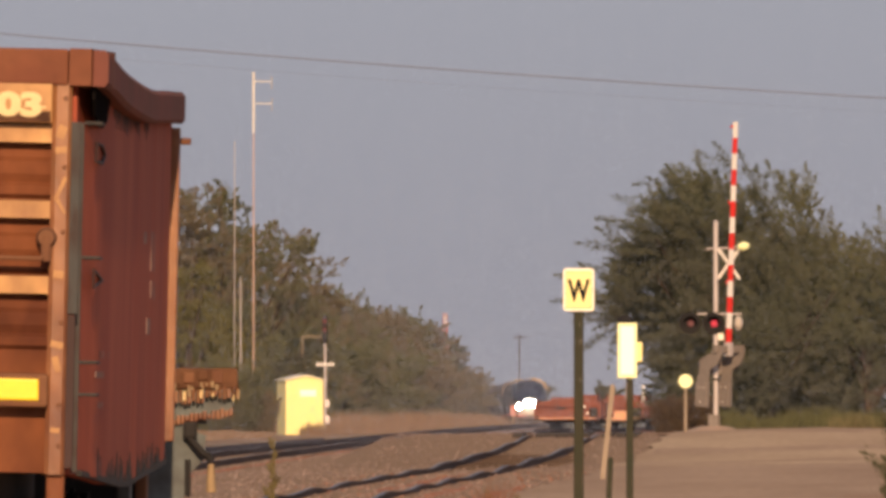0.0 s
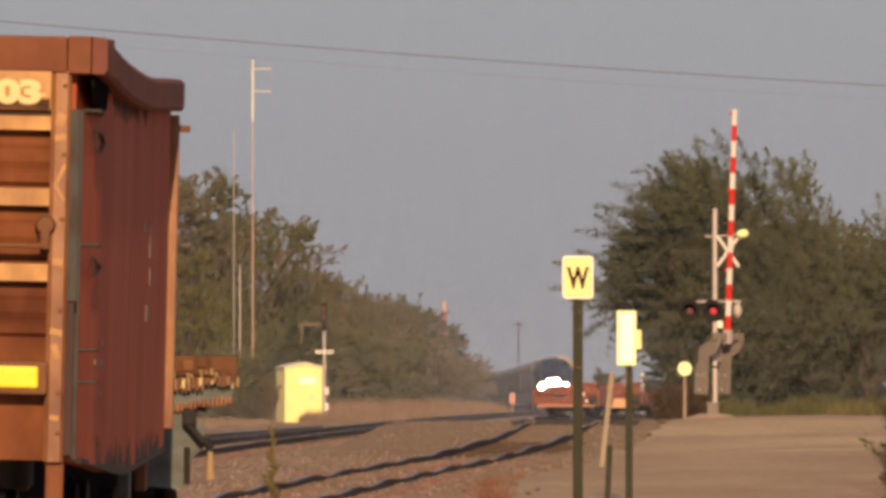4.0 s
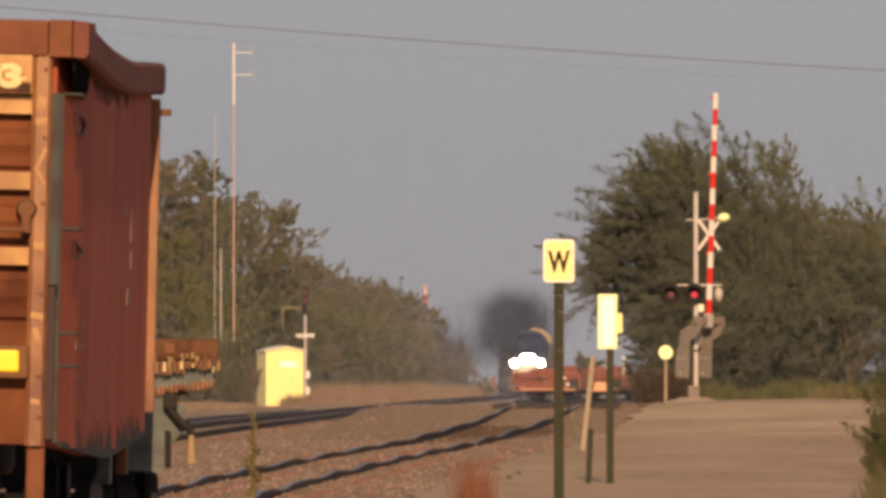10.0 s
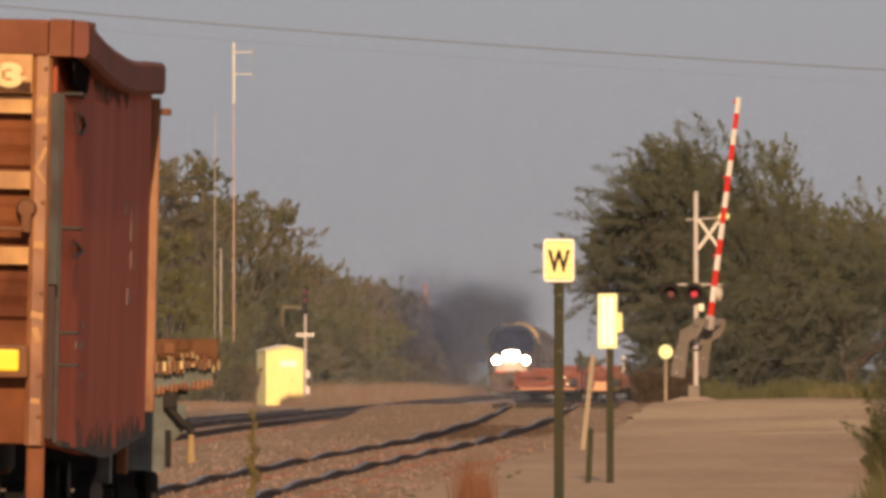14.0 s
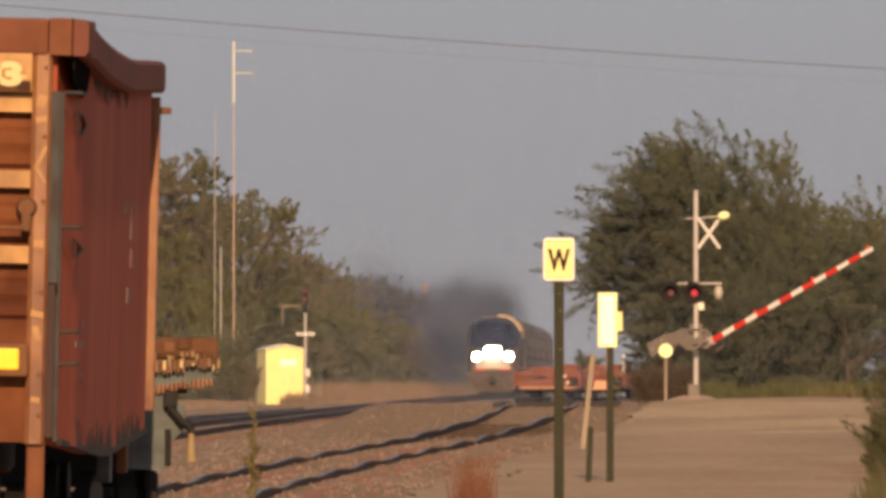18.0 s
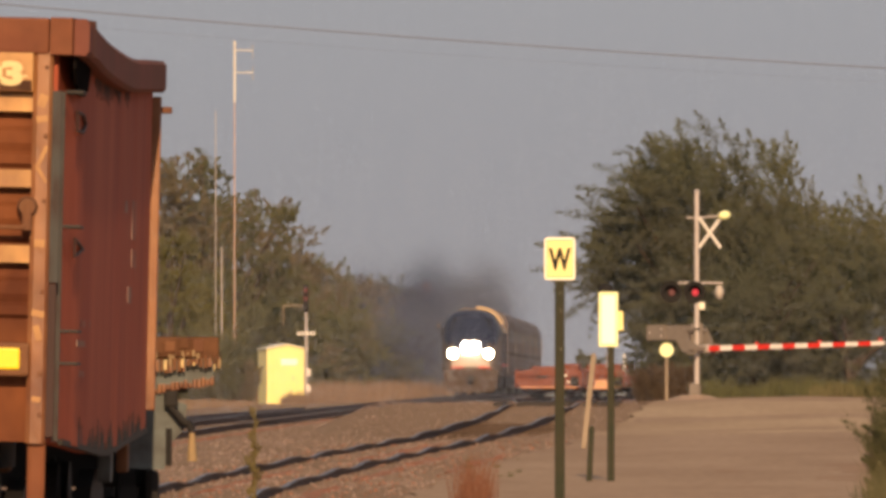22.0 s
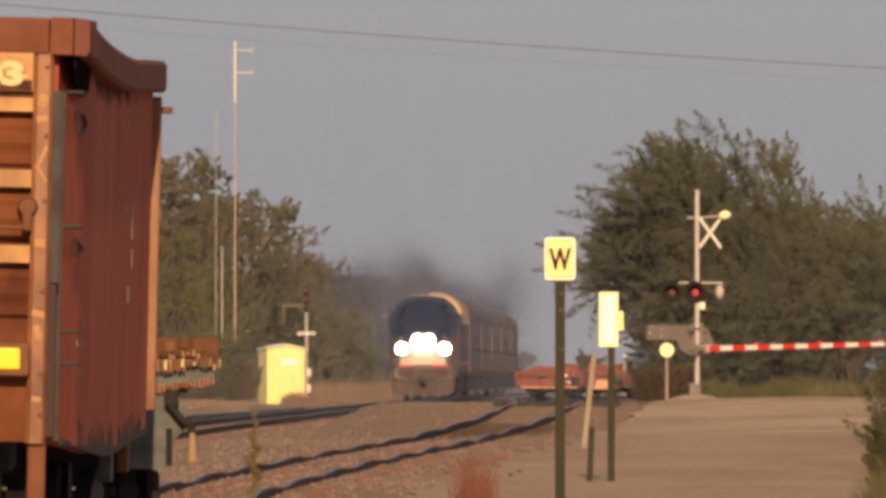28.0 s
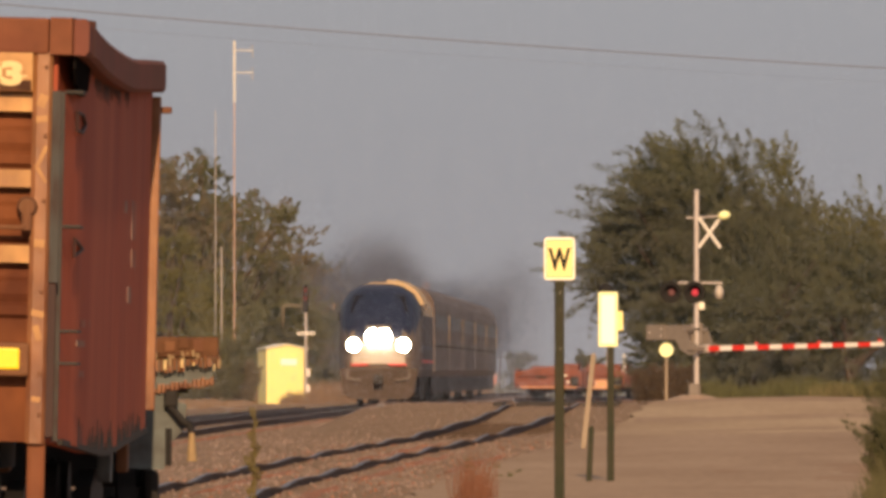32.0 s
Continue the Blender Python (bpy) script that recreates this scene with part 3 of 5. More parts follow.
        part("stencil_bar", bm, "faded_mark", car, "worn pale stencil bar")
    # black plate for the shade in an opening under the rail near the corner
    plate(bm := bmesh.new(), [(0.12, 3.98), (0.3, 3.86), (0.8, 3.79), (1.5, 3.79), (2.1, 3.86), (2.4, 4.0), (2.45, 4.07), (0.15, 4.08)], 0.02, "x")
    bmesh.ops.translate(bm, vec=(1.485, 0, 0), verts=bm.verts)
    part("side_opening", bm, "dark_hole", car, "black plate painted as the shade in an opening under the top rail")
    # dark streaks along the lower edge
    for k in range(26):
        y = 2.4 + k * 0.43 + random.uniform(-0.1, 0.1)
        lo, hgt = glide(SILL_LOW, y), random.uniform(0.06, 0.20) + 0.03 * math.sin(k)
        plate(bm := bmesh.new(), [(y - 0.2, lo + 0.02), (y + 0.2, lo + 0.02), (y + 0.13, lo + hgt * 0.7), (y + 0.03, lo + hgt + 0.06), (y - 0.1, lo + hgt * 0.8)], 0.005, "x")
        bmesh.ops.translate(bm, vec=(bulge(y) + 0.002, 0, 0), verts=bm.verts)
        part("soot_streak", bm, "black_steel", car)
    # dark runs of dirt below the top rail
    for k in range(22):
        y = 2.3 + k * 0.36 + random.uniform(-0.1, 0.1)
        top, w, drop = glide(CHORD_TOP, y) - 0.27, random.uniform(0.05, 0.15), random.uniform(0.06, 0.18)
        plate(bm := bmesh.new(), [(y - w, top), (y + w, top), (y + w * 0.7, top - drop * 0.5), (y + w * 0.15, top - drop), (y - w * 0.3, top - drop * 0.8)], 0.004, "x")
        bmesh.ops.translate(bm, vec=(bulge(y) + 0.003, 0, 0), verts=bm.verts)
        part("dirt_run", bm, "dark_mark", car)
    # number board on the near end
    box(bm := bmesh.new(), (0.78, -0.115, 3.935), (0.82, 0.03, 0.30), None, 0.008)
    part("number_board", bm, "gold_panel", car, "bright gold number panel")
    box(bm := bmesh.new(), (0.78, -0.1305, 3.832), (0.80, 0.003, 0.085))
    part("grime_band", bm, "old_timber", car, "dark grime along the foot of the panel")
    lettering("number", "03", 0.235, (0.94, -0.136, 3.845), car, "number_paint", 0.014, 1.5, "cream painted number")
    box(bm := bmesh.new(), (1.12, -0.1335, 3.905), (0.05, 0.003, 0.018))
    part("number_dash", bm, "number_paint", car)
    # bright scuffs where the paint has gone from the near posts
    for z, w, h, lean in ((3.72, 0.07, 0.10, 20), (3.58, 0.09, 0.05, -8), (3.28, 0.03, 0.20, 24), (3.16, 0.025, 0.16, -30), (2.62, 0.08, 0.06, 5), (2.08, 0.10, 0.05, 12), (1.93, 0.05, 0.12, -14), (1.42, 0.07, 0.04, 8)):
        for s in (-1, 1):
            box(bm := bmesh.new(), (0, 0, 0), (w, 0.006, h), None, 0.001)
            p = part("paint_scuff", bm, "gold_panel", car, "bright bare scuff")
            p.matrix_basis = Matrix.Translation((s * 1.262, -0.037, z)) @ pose(0, 0, 0, 0, lean, 0)
    for z in (1.30, 1.62, 2.25, 2.95, 3.45, 3.98):
        for s in (-1, 1):
            rod(bm := bmesh.new(), (s * 1.29, -0.03, z), (s * 1.29, -0.055, z), 0.018, 0.014, 8)
            part("post_rivet", bm, "rust", car)
    box(bm := bmesh.new(), (0.955, -0.10, 1.725), (0.50, 0.05, 0.26), None, 0.03)
    part("reflector_frame", bm, "rust", car)
    box(bm := bmesh.new(), (0.935, -0.13, 1.73), (0.40, 0.02, 0.165), None, 0.015)
    part("reflector", bm, "amber", car, "amber reflector plate")
    # underframe
    box(bm := bmesh.new(), (0, L / 2, 0.93), (0.6, L - 0.4, 0.32))
    part("centre_sill", bm, "black_steel", car)
    for y in (1.9, L - 1.9):
        for s in (-1, 1):
            bm = bmesh.new()
            plate(bm, [(y - 1.25, 0.42), (y - 1.05, 0.62), (y - 0.4, 0.78), (y + 0.4, 0.78), (y + 1.05, 0.62), (y + 1.25, 0.42), (y + 0.9, 0.36), (y + 0.5, 0.5), (y + 0.35, 0.25), (y - 0.35, 0.25), (y - 0.5, 0.5), (y - 0.9, 0.36)], 0.14, "x")
            bmesh.ops.translate(bm, vec=(s * 1.05 - 0.07, 0, 0), verts=bm.verts)
            part("truck_side_frame", bm, "black_steel", car)
        for dy in (-0.88, 0.88):
            bm = bmesh.new()
            rod(bm, (-1.0, y + dy, 0.42), (1.0, y + dy, 0.42), 0.08)
            for s in (-1, 1):
                rod(bm, (s * 0.70, y + dy, 0.42), (s * 0.83, y + dy, 0.42), 0.42, 0.42, 24)
                rod(bm, (s * 0.66, y + dy, 0.42), (s * 0.70, y + dy, 0.42), 0.45, 0.45, 24)
            part("wheelset", bm, "black_steel", car)
    for s in (-1, 1):
        bm = bmesh.new()
        pipe(bm, [(s * 1.22, 0.05, 1.1), (s * 1.22, 0.05, 0.45), (s * 1.32, 0.05, 0.45), (s * 1.32, 0.05, 1.1)], 0.02)
        box(bm, (s * 1.27, 0.05, 0.85), (0.10, 0.03, 0.5), None, 0.01)
        part("step_stirrup", bm, "top_rail", car, "sunlit rusty corner step")
        box(bm := bmesh.new(), (s * 1.30, L - 1.1, 0.95), (0.10, 0.3, 0.4), None, 0.02)
        part("corner_bracket", bm, "rust", car)
        box(bm := bmesh.new(), (s * 1.20, L - 2.2, 0.92), (0.12, 0.3, 0.5), None, 0.02)
        part("hanger_bracket", bm, "grey_steel", car)
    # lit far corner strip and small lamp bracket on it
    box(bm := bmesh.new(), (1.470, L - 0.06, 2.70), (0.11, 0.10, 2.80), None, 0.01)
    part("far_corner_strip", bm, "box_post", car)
    box(bm := bmesh.new(), (1.57, L - 0.04, 3.98), (0.10, 0.08, 0.06), None, 0.01)
    part("lamp_bracket", bm, "rust", car)
    # couplers
    for e, y0 in ((-1, -0.1), (1, L + 0.1)):
        bm = bmesh.new()
        box(bm, (0, y0 + e * 0.25, 0.86), (0.2, 0.6, 0.22), None, 0.03)
        box(bm, (0.05, y0 + e * 0.62, 0.86), (0.34, 0.3, 0.3), None, 0.06)
        part("coupler", bm, "rust", car)
    return car


freight_car()


def flat_car():
    """The low car coupled behind: only its near end shows."""
    car = thing("flat_car", Matrix.Translation((-3.64, 108.2, 0.02)) @ pose(0, 0, 0, 0, 0, 3.0), "low flat car with rusty ragged deck and blue-grey end sill", "flat car")
    L = 9.0
    box(bm := bmesh.new(), (0, L / 2, 1.845), (3.16, L, 0.19), None, 0.02)
    part("deck", bm, "old_timber", car, "thick rusty timber deck")
    # Gold and cream pieces put the lit glints of the ragged edge into colour.
    for k in range(78):
        x = -1.52 + 0.0402 * k
        drop = 0.16 * min(0.0, x - 1.5) if x > 0.6 else -0.14
        box(bm := bmesh.new(), (x, -0.03, 1.715 + 0.6 * drop + random.uniform(-0.012, 0.012)), (0.026 + random.uniform(-0.01, 0.012), 0.10, 0.085 + random.uniform(-0.045, 0.05)), None, 0.007)
        part("deck_bracket", bm, "box_post" if k % 3 == 0 else "rust", car)
        box(bm := bmesh.new(), (x - 0.06, -0.02, 1.525 + drop + random.uniform(-0.01, 0.01)), (0.034, 0.10, 0.062 + random.uniform(-0.025, 0.03)), None, 0.008)
        part("flange_tooth", bm, "box_post", car)
    for k in range(30):
        x = 0.42 + 0.0375 * k
        box(bm := bmesh.new(), (x, -0.085, 1.735 + random.uniform(-0.03, 0.03)), (random.uniform(0.012, 0.03), 0.03, random.uniform(0.03, 0.09)), pose(0, 0, 0, 0, random.uniform(-3, 3), 0), 0.004)
        part("bent_strap", bm, "number_paint" if k % 4 == 0 else "brass", car)
    for k in range(9):
        x = 0.35 + 0.13 * k
        box(bm := bmesh.new(), (x, -0.012, 1.86 + 0.02 * math.sin(k * 2.0)), (0.10, 0.03, random.uniform(0.10, 0.16)), None, 0.012)
        part("plank_end", bm, "old_timber" if k % 2 else "rust", car)
    plate(bm := bmesh.new(), [(-1.5, 1.40), (0.6, 1.40), (1.53, 1.55), (1.53, 1.72), (-1.5, 1.72)], 0.12)
    bmesh.ops.translate(bm, vec=(0, 0.05, 0), verts=bm.verts)
    part("end_sill", bm, "grey_steel", car, "blue-grey end sill")
    box(bm := bmesh.new(), (0, L / 2, 1.55), (2.6, L - 0.3, 0.25))
    part("underframe", bm, "black_steel", car)
    bm = bmesh.new()
    plate(bm, [(0.70, 0.74), (1.08, 0.72), (1.12, 0.95), (1.27, 1.1), (1.29, 1.32), (1.05, 1.42), (0.6, 1.46), (0.55, 1.1)], 0.25)
    part("draft_gear_plate", bm, "grey_steel", car, "blue-grey steel bracket plate")
    rod(bm := bmesh.new(), (0.82, -0.06, 1.12), (0.82, 0.05, 1.12), 0.09, 0.07, 14)
    part("pivot_boss", bm, "black_steel", car)
    box(bm := bmesh.new(), (1.14, -0.08, 1.37), (0.13, 0.12, 0.16), None, 0.03)
    part("angle_cock", bm, "black_steel", car)
    pipe(bm := bmesh.new(), [(1.13, -0.1, 1.3), (1.25, -0.12, 1.16), (1.30, -0.12, 1.14), (1.33, -0.12, 1.08)], 0.035)
    part("air_hose", bm, "black_steel", car)
    rod(bm := bmesh.new(), (1.33, -0.12, 0.80), (1.33, -0.12, 1.06), 0.05, 0.028, 12)
    part("hose_coupling", bm, "brass", car, "worn brass hose coupling")
    rod(bm := bmesh.new(), (1.12, 0.0, 1.1), (1.12, 0.0, 0.76), 0.03)
    part("cut_lever", bm, "black_steel", car)
    for y in (1.6, L - 1.6):
        for dy in (-0.8, 0.8):
            bm = bmesh.new()
            rod(bm, (-1.0, y + dy, 0.38), (1.0, y + dy, 0.38), 0.08)
            for s in (-1, 1):
                rod(bm, (s * 0.68, y + dy, 0.38), (s * 0.83, y + dy, 0.38), 0.38, 0.38, 24)
            part("wheelset", bm, "black_steel", car)
        for s in (-1, 1):
            box(bm := bmesh.new(), (s * 0.98, y, 0.55), (0.14, 2.1, 0.34), None, 0.06)
            part("truck_side_frame", bm, "black_steel", car)
        box(bm := bmesh.new(), (0, y, 1.0), (1.9, 0.5, 0.9), None, 0.03)
        part("bolster", bm, "black_steel", car)


flat_car()


# ---- posts and signs by the road ----
def whistle_post():
    x, y = 1.14, 116.1
    g = ground_z(x, y)
    t = thing("whistle_post", Matrix.Translation((x, y, g)), "yellow whistle sign on a dark green square post", "railway sign")
    top = 2.965 - g
    box(bm := bmesh.new(), (0.0, 0.05, (top - 0.42) / 2 - 0.1), (0.098, 0.098, top - 0.22), None, 0.012)
    part("post", bm, "post_green", t)
    out = []
    for cx, cz, a0 in ((0.1175, top - 0.035, 0), (-0.1175, top - 0.035, 90), (-0.1175, top - 0.385, 180), (0.1175, top - 0.385, 270)):
        out += [(cx + 0.035 * math.cos(radians(a0 + a)), cz + 0.035 * math.sin(radians(a0 + a))) for a in (0, 30, 60, 90)]
    bm = plate(bmesh.new(), out, 0.006)
    bmesh.ops.translate(bm, vec=(0, -0.003, 0), verts=bm.verts)
    panel = part("sign_panel", bm, "sign_white", t, "pale reflective border panel")
    box(bm := bmesh.new(), (0, -0.0045, top - 0.21), (0.262, 0.003, 0.376), None, 0.001)
    part("sign_face", bm, "sign_yellow", panel, "bright yellow reflective face")
    bm = bmesh.new()
    for sx in (-1, 1):
        box(bm, (sx * 0.126, -0.0075, top - 0.21), (0.005, 0.002, 0.35))
    for z in (top - 0.034, top - 0.386):
        box(bm, (0, -0.0075, z), (0.247, 0.002, 0.005))
    part("sign_border", bm, "brass", panel)
    lettering("letter", "W", 0.29, (0, -0.011, top - 0.315), panel, "black_paint", 0.010, 0.66)
    for z in (top - 0.55, top - 0.72, top - 1.1):
        rod(bm := bmesh.new(), (0.012, -0.008, z), (0.012, 0.02, z), 0.006, 0.006, 8)
        part("bolt", bm, "galv", t)


def marker_post():
    x, y = 2.305, 165
    g = ground_z(x, y)
    t = thing("marker_post", Matrix.Translation((x, y, g)), "green-yellow reflective marker panel on a slim post", "marker post")
    z0, z1 = 2.01 - g, 2.776 - g
    box(bm := bmesh.new(), (0.03, 0.05, (z1 - 0.2) / 2 - 0.05), (0.10, 0.06, z1 - 0.1), None, 0.01)
    part("post", bm, "post_green", t)
    box(bm := bmesh.new(), (-0.006, 0, (z0 + z1) / 2), (0.27, 0.012, z1 - z0), None, 0.004)
    panel = part("marker_panel", bm, "sign_green", t, "green-yellow reflective panel")
    # White centre added on the green panel: its glare painted on.
    box(bm := bmesh.new(), (-0.006, -0.008, (z0 + z1) / 2), (0.19, 0.006, z1 - z0 - 0.09), None, 0.002)
    part("panel_centre", bm, "glare_white", panel, "white centre painted for the glare on the panel")
    box(bm := bmesh.new(), (0.165, 0.004, (z0 + z1) / 2 - 0.02), (0.072, 0.012, 0.27), None, 0.004)
    part("side_tab", bm, "sign_yellow", t)
    bm = bmesh.new()
    bmesh.ops.create_uvsphere(bm, u_segments=16, v_segments=10, radius=0.115, matrix=Matrix.Translation((-0.035, 0.14, z1 + 0.01)))
    part("cap", bm, "black_paint", t, "round black cap")


def stake(name, x, y, h, w, lean, material, label):
    g = ground_z(x, y)
    t = thing(name, Matrix.Translation((x, y, g)) @ pose(0, 0, 0, 0, lean, 0), label, "stake")
    box(bm := bmesh.new(), (0, 0, h / 2 - 0.1), (w, w * 0.6, h + 0.2), None, 0.008)
    part("stake_shaft", bm, material, t)
    bm = bmesh.new()
    plate(bm, [(-w / 2, h), (w / 2, h), (w * 0.2, h + 0.04), (-w * 0.3, h + 0.03)], w * 0.6)
    bmesh.ops.translate(bm, vec=(0, -w * 0.3, 0), verts=bm.verts)
    part("stake_tip", bm, material, t)


whistle_post()
marker_post()
stake("wooden_stake", 2.54, 215, 1.74, 0.09, 6.2, "post_grey", "pale leaning wooden stake beside the gravel road")
stake("short_post", 2.03, 165, 0.77, 0.08, 2.5, "post_green", "short dark green post stub")


def disc_sign():
    x, y = 5.30, 281.0
    g = ground_z(x, y)
    t = thing("disc_sign", Matrix.Translation((x, y, g)), "small round yellow reflector disc on a thin post", "sign")
    z = 2.22 - g
    rod(bm := bmesh.new(), (0, 0.03, -0.1), (0, 0.03, z), 0.04, 0.035)
    part("post", bm, "post_grey", t)
    rod(bm := bmesh.new(), (0, 0.0, z), (0, -0.015, z), 0.168, 0.168, 28)
    part("disc", bm, "sign_green", t)


disc_sign()


# ---- crossing signal with its gate ----
MAST = (6.05, 282.4)
GATE_YAW = -40.0


def crossing_signal():
    x, y = MAST
    g = ground_z(x, y)
    t = thing("crossing_signal", Matrix.Translation((x, y, g)), "silver crossing signal mast with crossbuck and red lights", "crossing signal")
    h = 6.02 - g
    rod(bm := bmesh.new(), (0, 0, 0), (0, 0, h), 0.062, 0.06, 16)
    part("mast", bm, "galv", t)
    rod(bm := bmesh.new(), (0, 0, h), (0, 0, h + 0.05), 0.075, 0.03, 14)
    part("mast_cap", bm, "galv", t)
    bm = bmesh.new()
    box(bm, (0, 0, 0.03), (0.36, 0.36, 0.08), None, 0.015)
    box(bm, (-0.11, 0.0, 0.22), (0.16, 0.2, 0.38), None, 0.03)
    rod(bm, (0, 0, 0.05), (0, 0, 0.4), 0.11, 0.09, 14)
    part("base_casting", bm, "dull_grey", t)
    # crossbuck, turned to the road
    cb = 5.03 - g
    for k, a in enumerate((47, -47)):
        bm = bmesh.new()
        box(bm, (0, 0, 0), (0.98, 0.012, 0.095), None, 0.004)
        b = part("crossbuck_blade", bm, "white_paint", t)
        b.matrix_basis = Matrix.Translation((0.31, -0.09 - 0.016 * k, cb)) @ pose(0, 0, 0, 0, 0, 38) @ pose(0, 0, 0, 0, a, 0)
    # light arm and bell-lamp on top
    pipe(bm := bmesh.new(), [(-0.24, 0, 5.38 - g), (0.45, 0, 5.42 - g), (0.60, -0.02, 5.46 - g)], 0.02)
    part("top_arm", bm, "galv", t)
    bm = bmesh.new()
    bmesh.ops.create_uvsphere(bm, u_segments=18, v_segments=12, radius=0.5, matrix=Matrix.Translation((0.66, -0.03, 5.45 - g)) @ pose(0, 0, 0, 0, -12, 0) @ Matrix.Diagonal((0.30, 0.22, 0.21, 1)))
    part("reflector_bell", bm, "sign_green", t, "bright green-yellow bell-shaped reflector", True)
    # flasher bar with hooded lamps
    fz = 3.63 - g
    rod(bm := bmesh.new(), (-0.45, -0.02, fz + 0.2), (0.62, -0.02, fz + 0.2), 0.022)
    part("flasher_bar", bm, "galv", t)
    for k, dx in enumerate((-0.62, -0.06)):
        bm = bmesh.new()
        rod(bm, (dx, -0.06, fz - 0.02), (dx, -0.10, fz - 0.02), 0.265, 0.265, 28)
        rod(bm, (dx, -0.05, fz - 0.02), (dx, 0.12, fz - 0.02), 0.17, 0.10, 20)
        back = part("flasher_backplate", bm, "black_paint", t)
        bm = bmesh.new()
        rod(bm, (dx + 0.02, -0.10, fz - 0.03), (dx + 0.02, -0.13, fz - 0.03), 0.085, 0.07, 20)
        part("flasher_lens", bm, "lens_red" if k == 1 else "lens_dim", back, "red signal lens")
        bm = bmesh.new()
        for i in range(10):
            a0, a1 = math.pi * (i / 10), math.pi * ((i + 1) / 10)
            q = [(dx + 0.17 * math.cos(a), yy, fz - 0.02 + 0.17 * math.sin(a)) for a, yy in ((a0, -0.1), (a1, -0.1), (a1, -0.36), (a0, -0.36))]
            q2 = [(dx + 0.185 * math.cos(a), yy, fz - 0.02 + 0.185 * math.sin(a)) for a, yy in ((a0, -0.1), (a1, -0.1), (a1, -0.36), (a0, -0.36))]
            loft(bm, [q, q2])
        part("visor", bm, "black_paint", back)
    bm = bmesh.new()
    bmesh.ops.create_uvsphere(bm, u_segments=16, v_segments=10, radius=0.5, matrix=Matrix.Translation((0.54, 0.05, fz - 0.02)) @ Matrix.Diagonal((0.22, 0.3, 0.36, 1)))
    part("side_lamp_housing", bm, "alu", t, "dull aluminium lamp housing", True)
    box(bm := bmesh.new(), (0.12, -0.06, 3.28 - g), (0.14, 0.12, 0.18), None, 0.02)
    part("junction_box", bm, "shelter_roof", t, "small cream junction box")
    for z in (2.70, 2.24):
        rod(bm := bmesh.new(), (0, 0, z - g), (0, 0, z + 0.05 - g), 0.085, 0.085, 14)
        part("mast_clamp", bm, "stile", t)
    bm = bmesh.new()
    bmesh.ops.create_cone(bm, cap_ends=True, segments=20, radius1=0.85, radius2=0.30, depth=0.16, matrix=Matrix.Translation((-0.05, 0, 0.05)))
    part("footing", bm, "concrete", t, "low sloping concrete footing")
    # gate mechanism
    bm = bmesh.new()
    box(bm, (0.0, 0.17, 2.62 - g), (0.30, 0.24, 0.50), None, 0.04)
    part("gate_mechanism", bm, "dull_grey", t, "grey gate machine housing")
    return t


crossing_signal()
GATE_AT = Matrix.Translation((MAST[0] - 0.06, MAST[1] + 0.02, 2.70)) @ pose(0, 0, 0, 0, 0, GATE_YAW)


def crossing_gate():
    """The arm lies along its own +x; it turns about its own y."""
    t = thing("crossing_gate", GATE_AT, "red and white striped crossing gate arm with grey counterweights", "crossing gate")
    n, L0, L1 = 14, 0.42, 5.74
    for i in range(n):
        a, b = L0 + (L1 - L0) * i / n, L0 + (L1 - L0) * (i + 1) / n
        ha, hb = 0.064 - 0.014 * (i / n), 0.064 - 0.014 * ((i + 1) / n)
        bm = loft(bmesh.new(), [[(u, -0.03, -0.45 - h), (u, 0.03, -0.45 - h), (u, 0.03, -0.45 + h), (u, -0.03, -0.45 + h)] for u, h in ((a, ha), (b - 0.002, hb))])
        part("arm_stripe", bm, "gate_red" if i % 2 == 0 else "gate_white", t, "red stripe" if i % 2 == 0 else "white stripe")
    box(bm := bmesh.new(), (0.30, 0, -0.45), (0.34, 0.16, 0.20), None, 0.03)
    part("arm_hub", bm, "galv", t)
    box(bm := bmesh.new(), (0.30, 0, -0.45), (0.17, 1.06, 0.10), None, 0.02)
    part("crossbar", bm, "dull_grey", t, "grey steel crossbar between the plates")
    rod(bm := bmesh.new(), (0, -0.46, 0), (0, 0.46, 0), 0.055, 0.055, 14)
    part("pivot_shaft", bm, "dull_grey", t)
    for u in (1.9, 3.8, 5.62):
        rod(bm := bmesh.new(), (u, 0, -0.40), (u, 0, -0.33), 0.045, 0.04, 12)
        part("gate_lamp", bm, "stripe_red", t)
    for s in (-0.45, 0.40):
        bm = bmesh.new()
        plate(bm, [(0.40, -0.58), (0.22, -0.60), (0.12, -0.57), (-0.06, -0.48), (-0.20, -0.24), (-0.58, -0.22)] +
              [(-0.58, -0.20), (-0.58, 0.10), (-0.40, 0.12), (-0.28, 0.06), (0.0, 0.06), (0.10, -0.06), (0.22, -0.32), (0.40, -0.34)], 0.05)
        bmesh.ops.translate(bm, vec=(0, s, 0), verts=bm.verts)
        side = part("counterweight_arm", bm, "dull_grey", t, "bent grey counterweight plate")
        box(bm := bmesh.new(), (-0.80, s + 0.025, -0.04), (0.58, 0.12, 0.36), None, 0.02)
        part("counterweight", bm, "dull_grey", side, "thick grey counterweight block")
        for u, v in ((-0.62, -0.12), (-0.62, 0.04), (-0.98, -0.04)):
            rod(bm := bmesh.new(), (u, s - 0.05, v), (u, s - 0.02, v), 0.025, 0.025, 8)
            part("bolt", bm, "galv", side)
    return t


gate = crossing_gate()


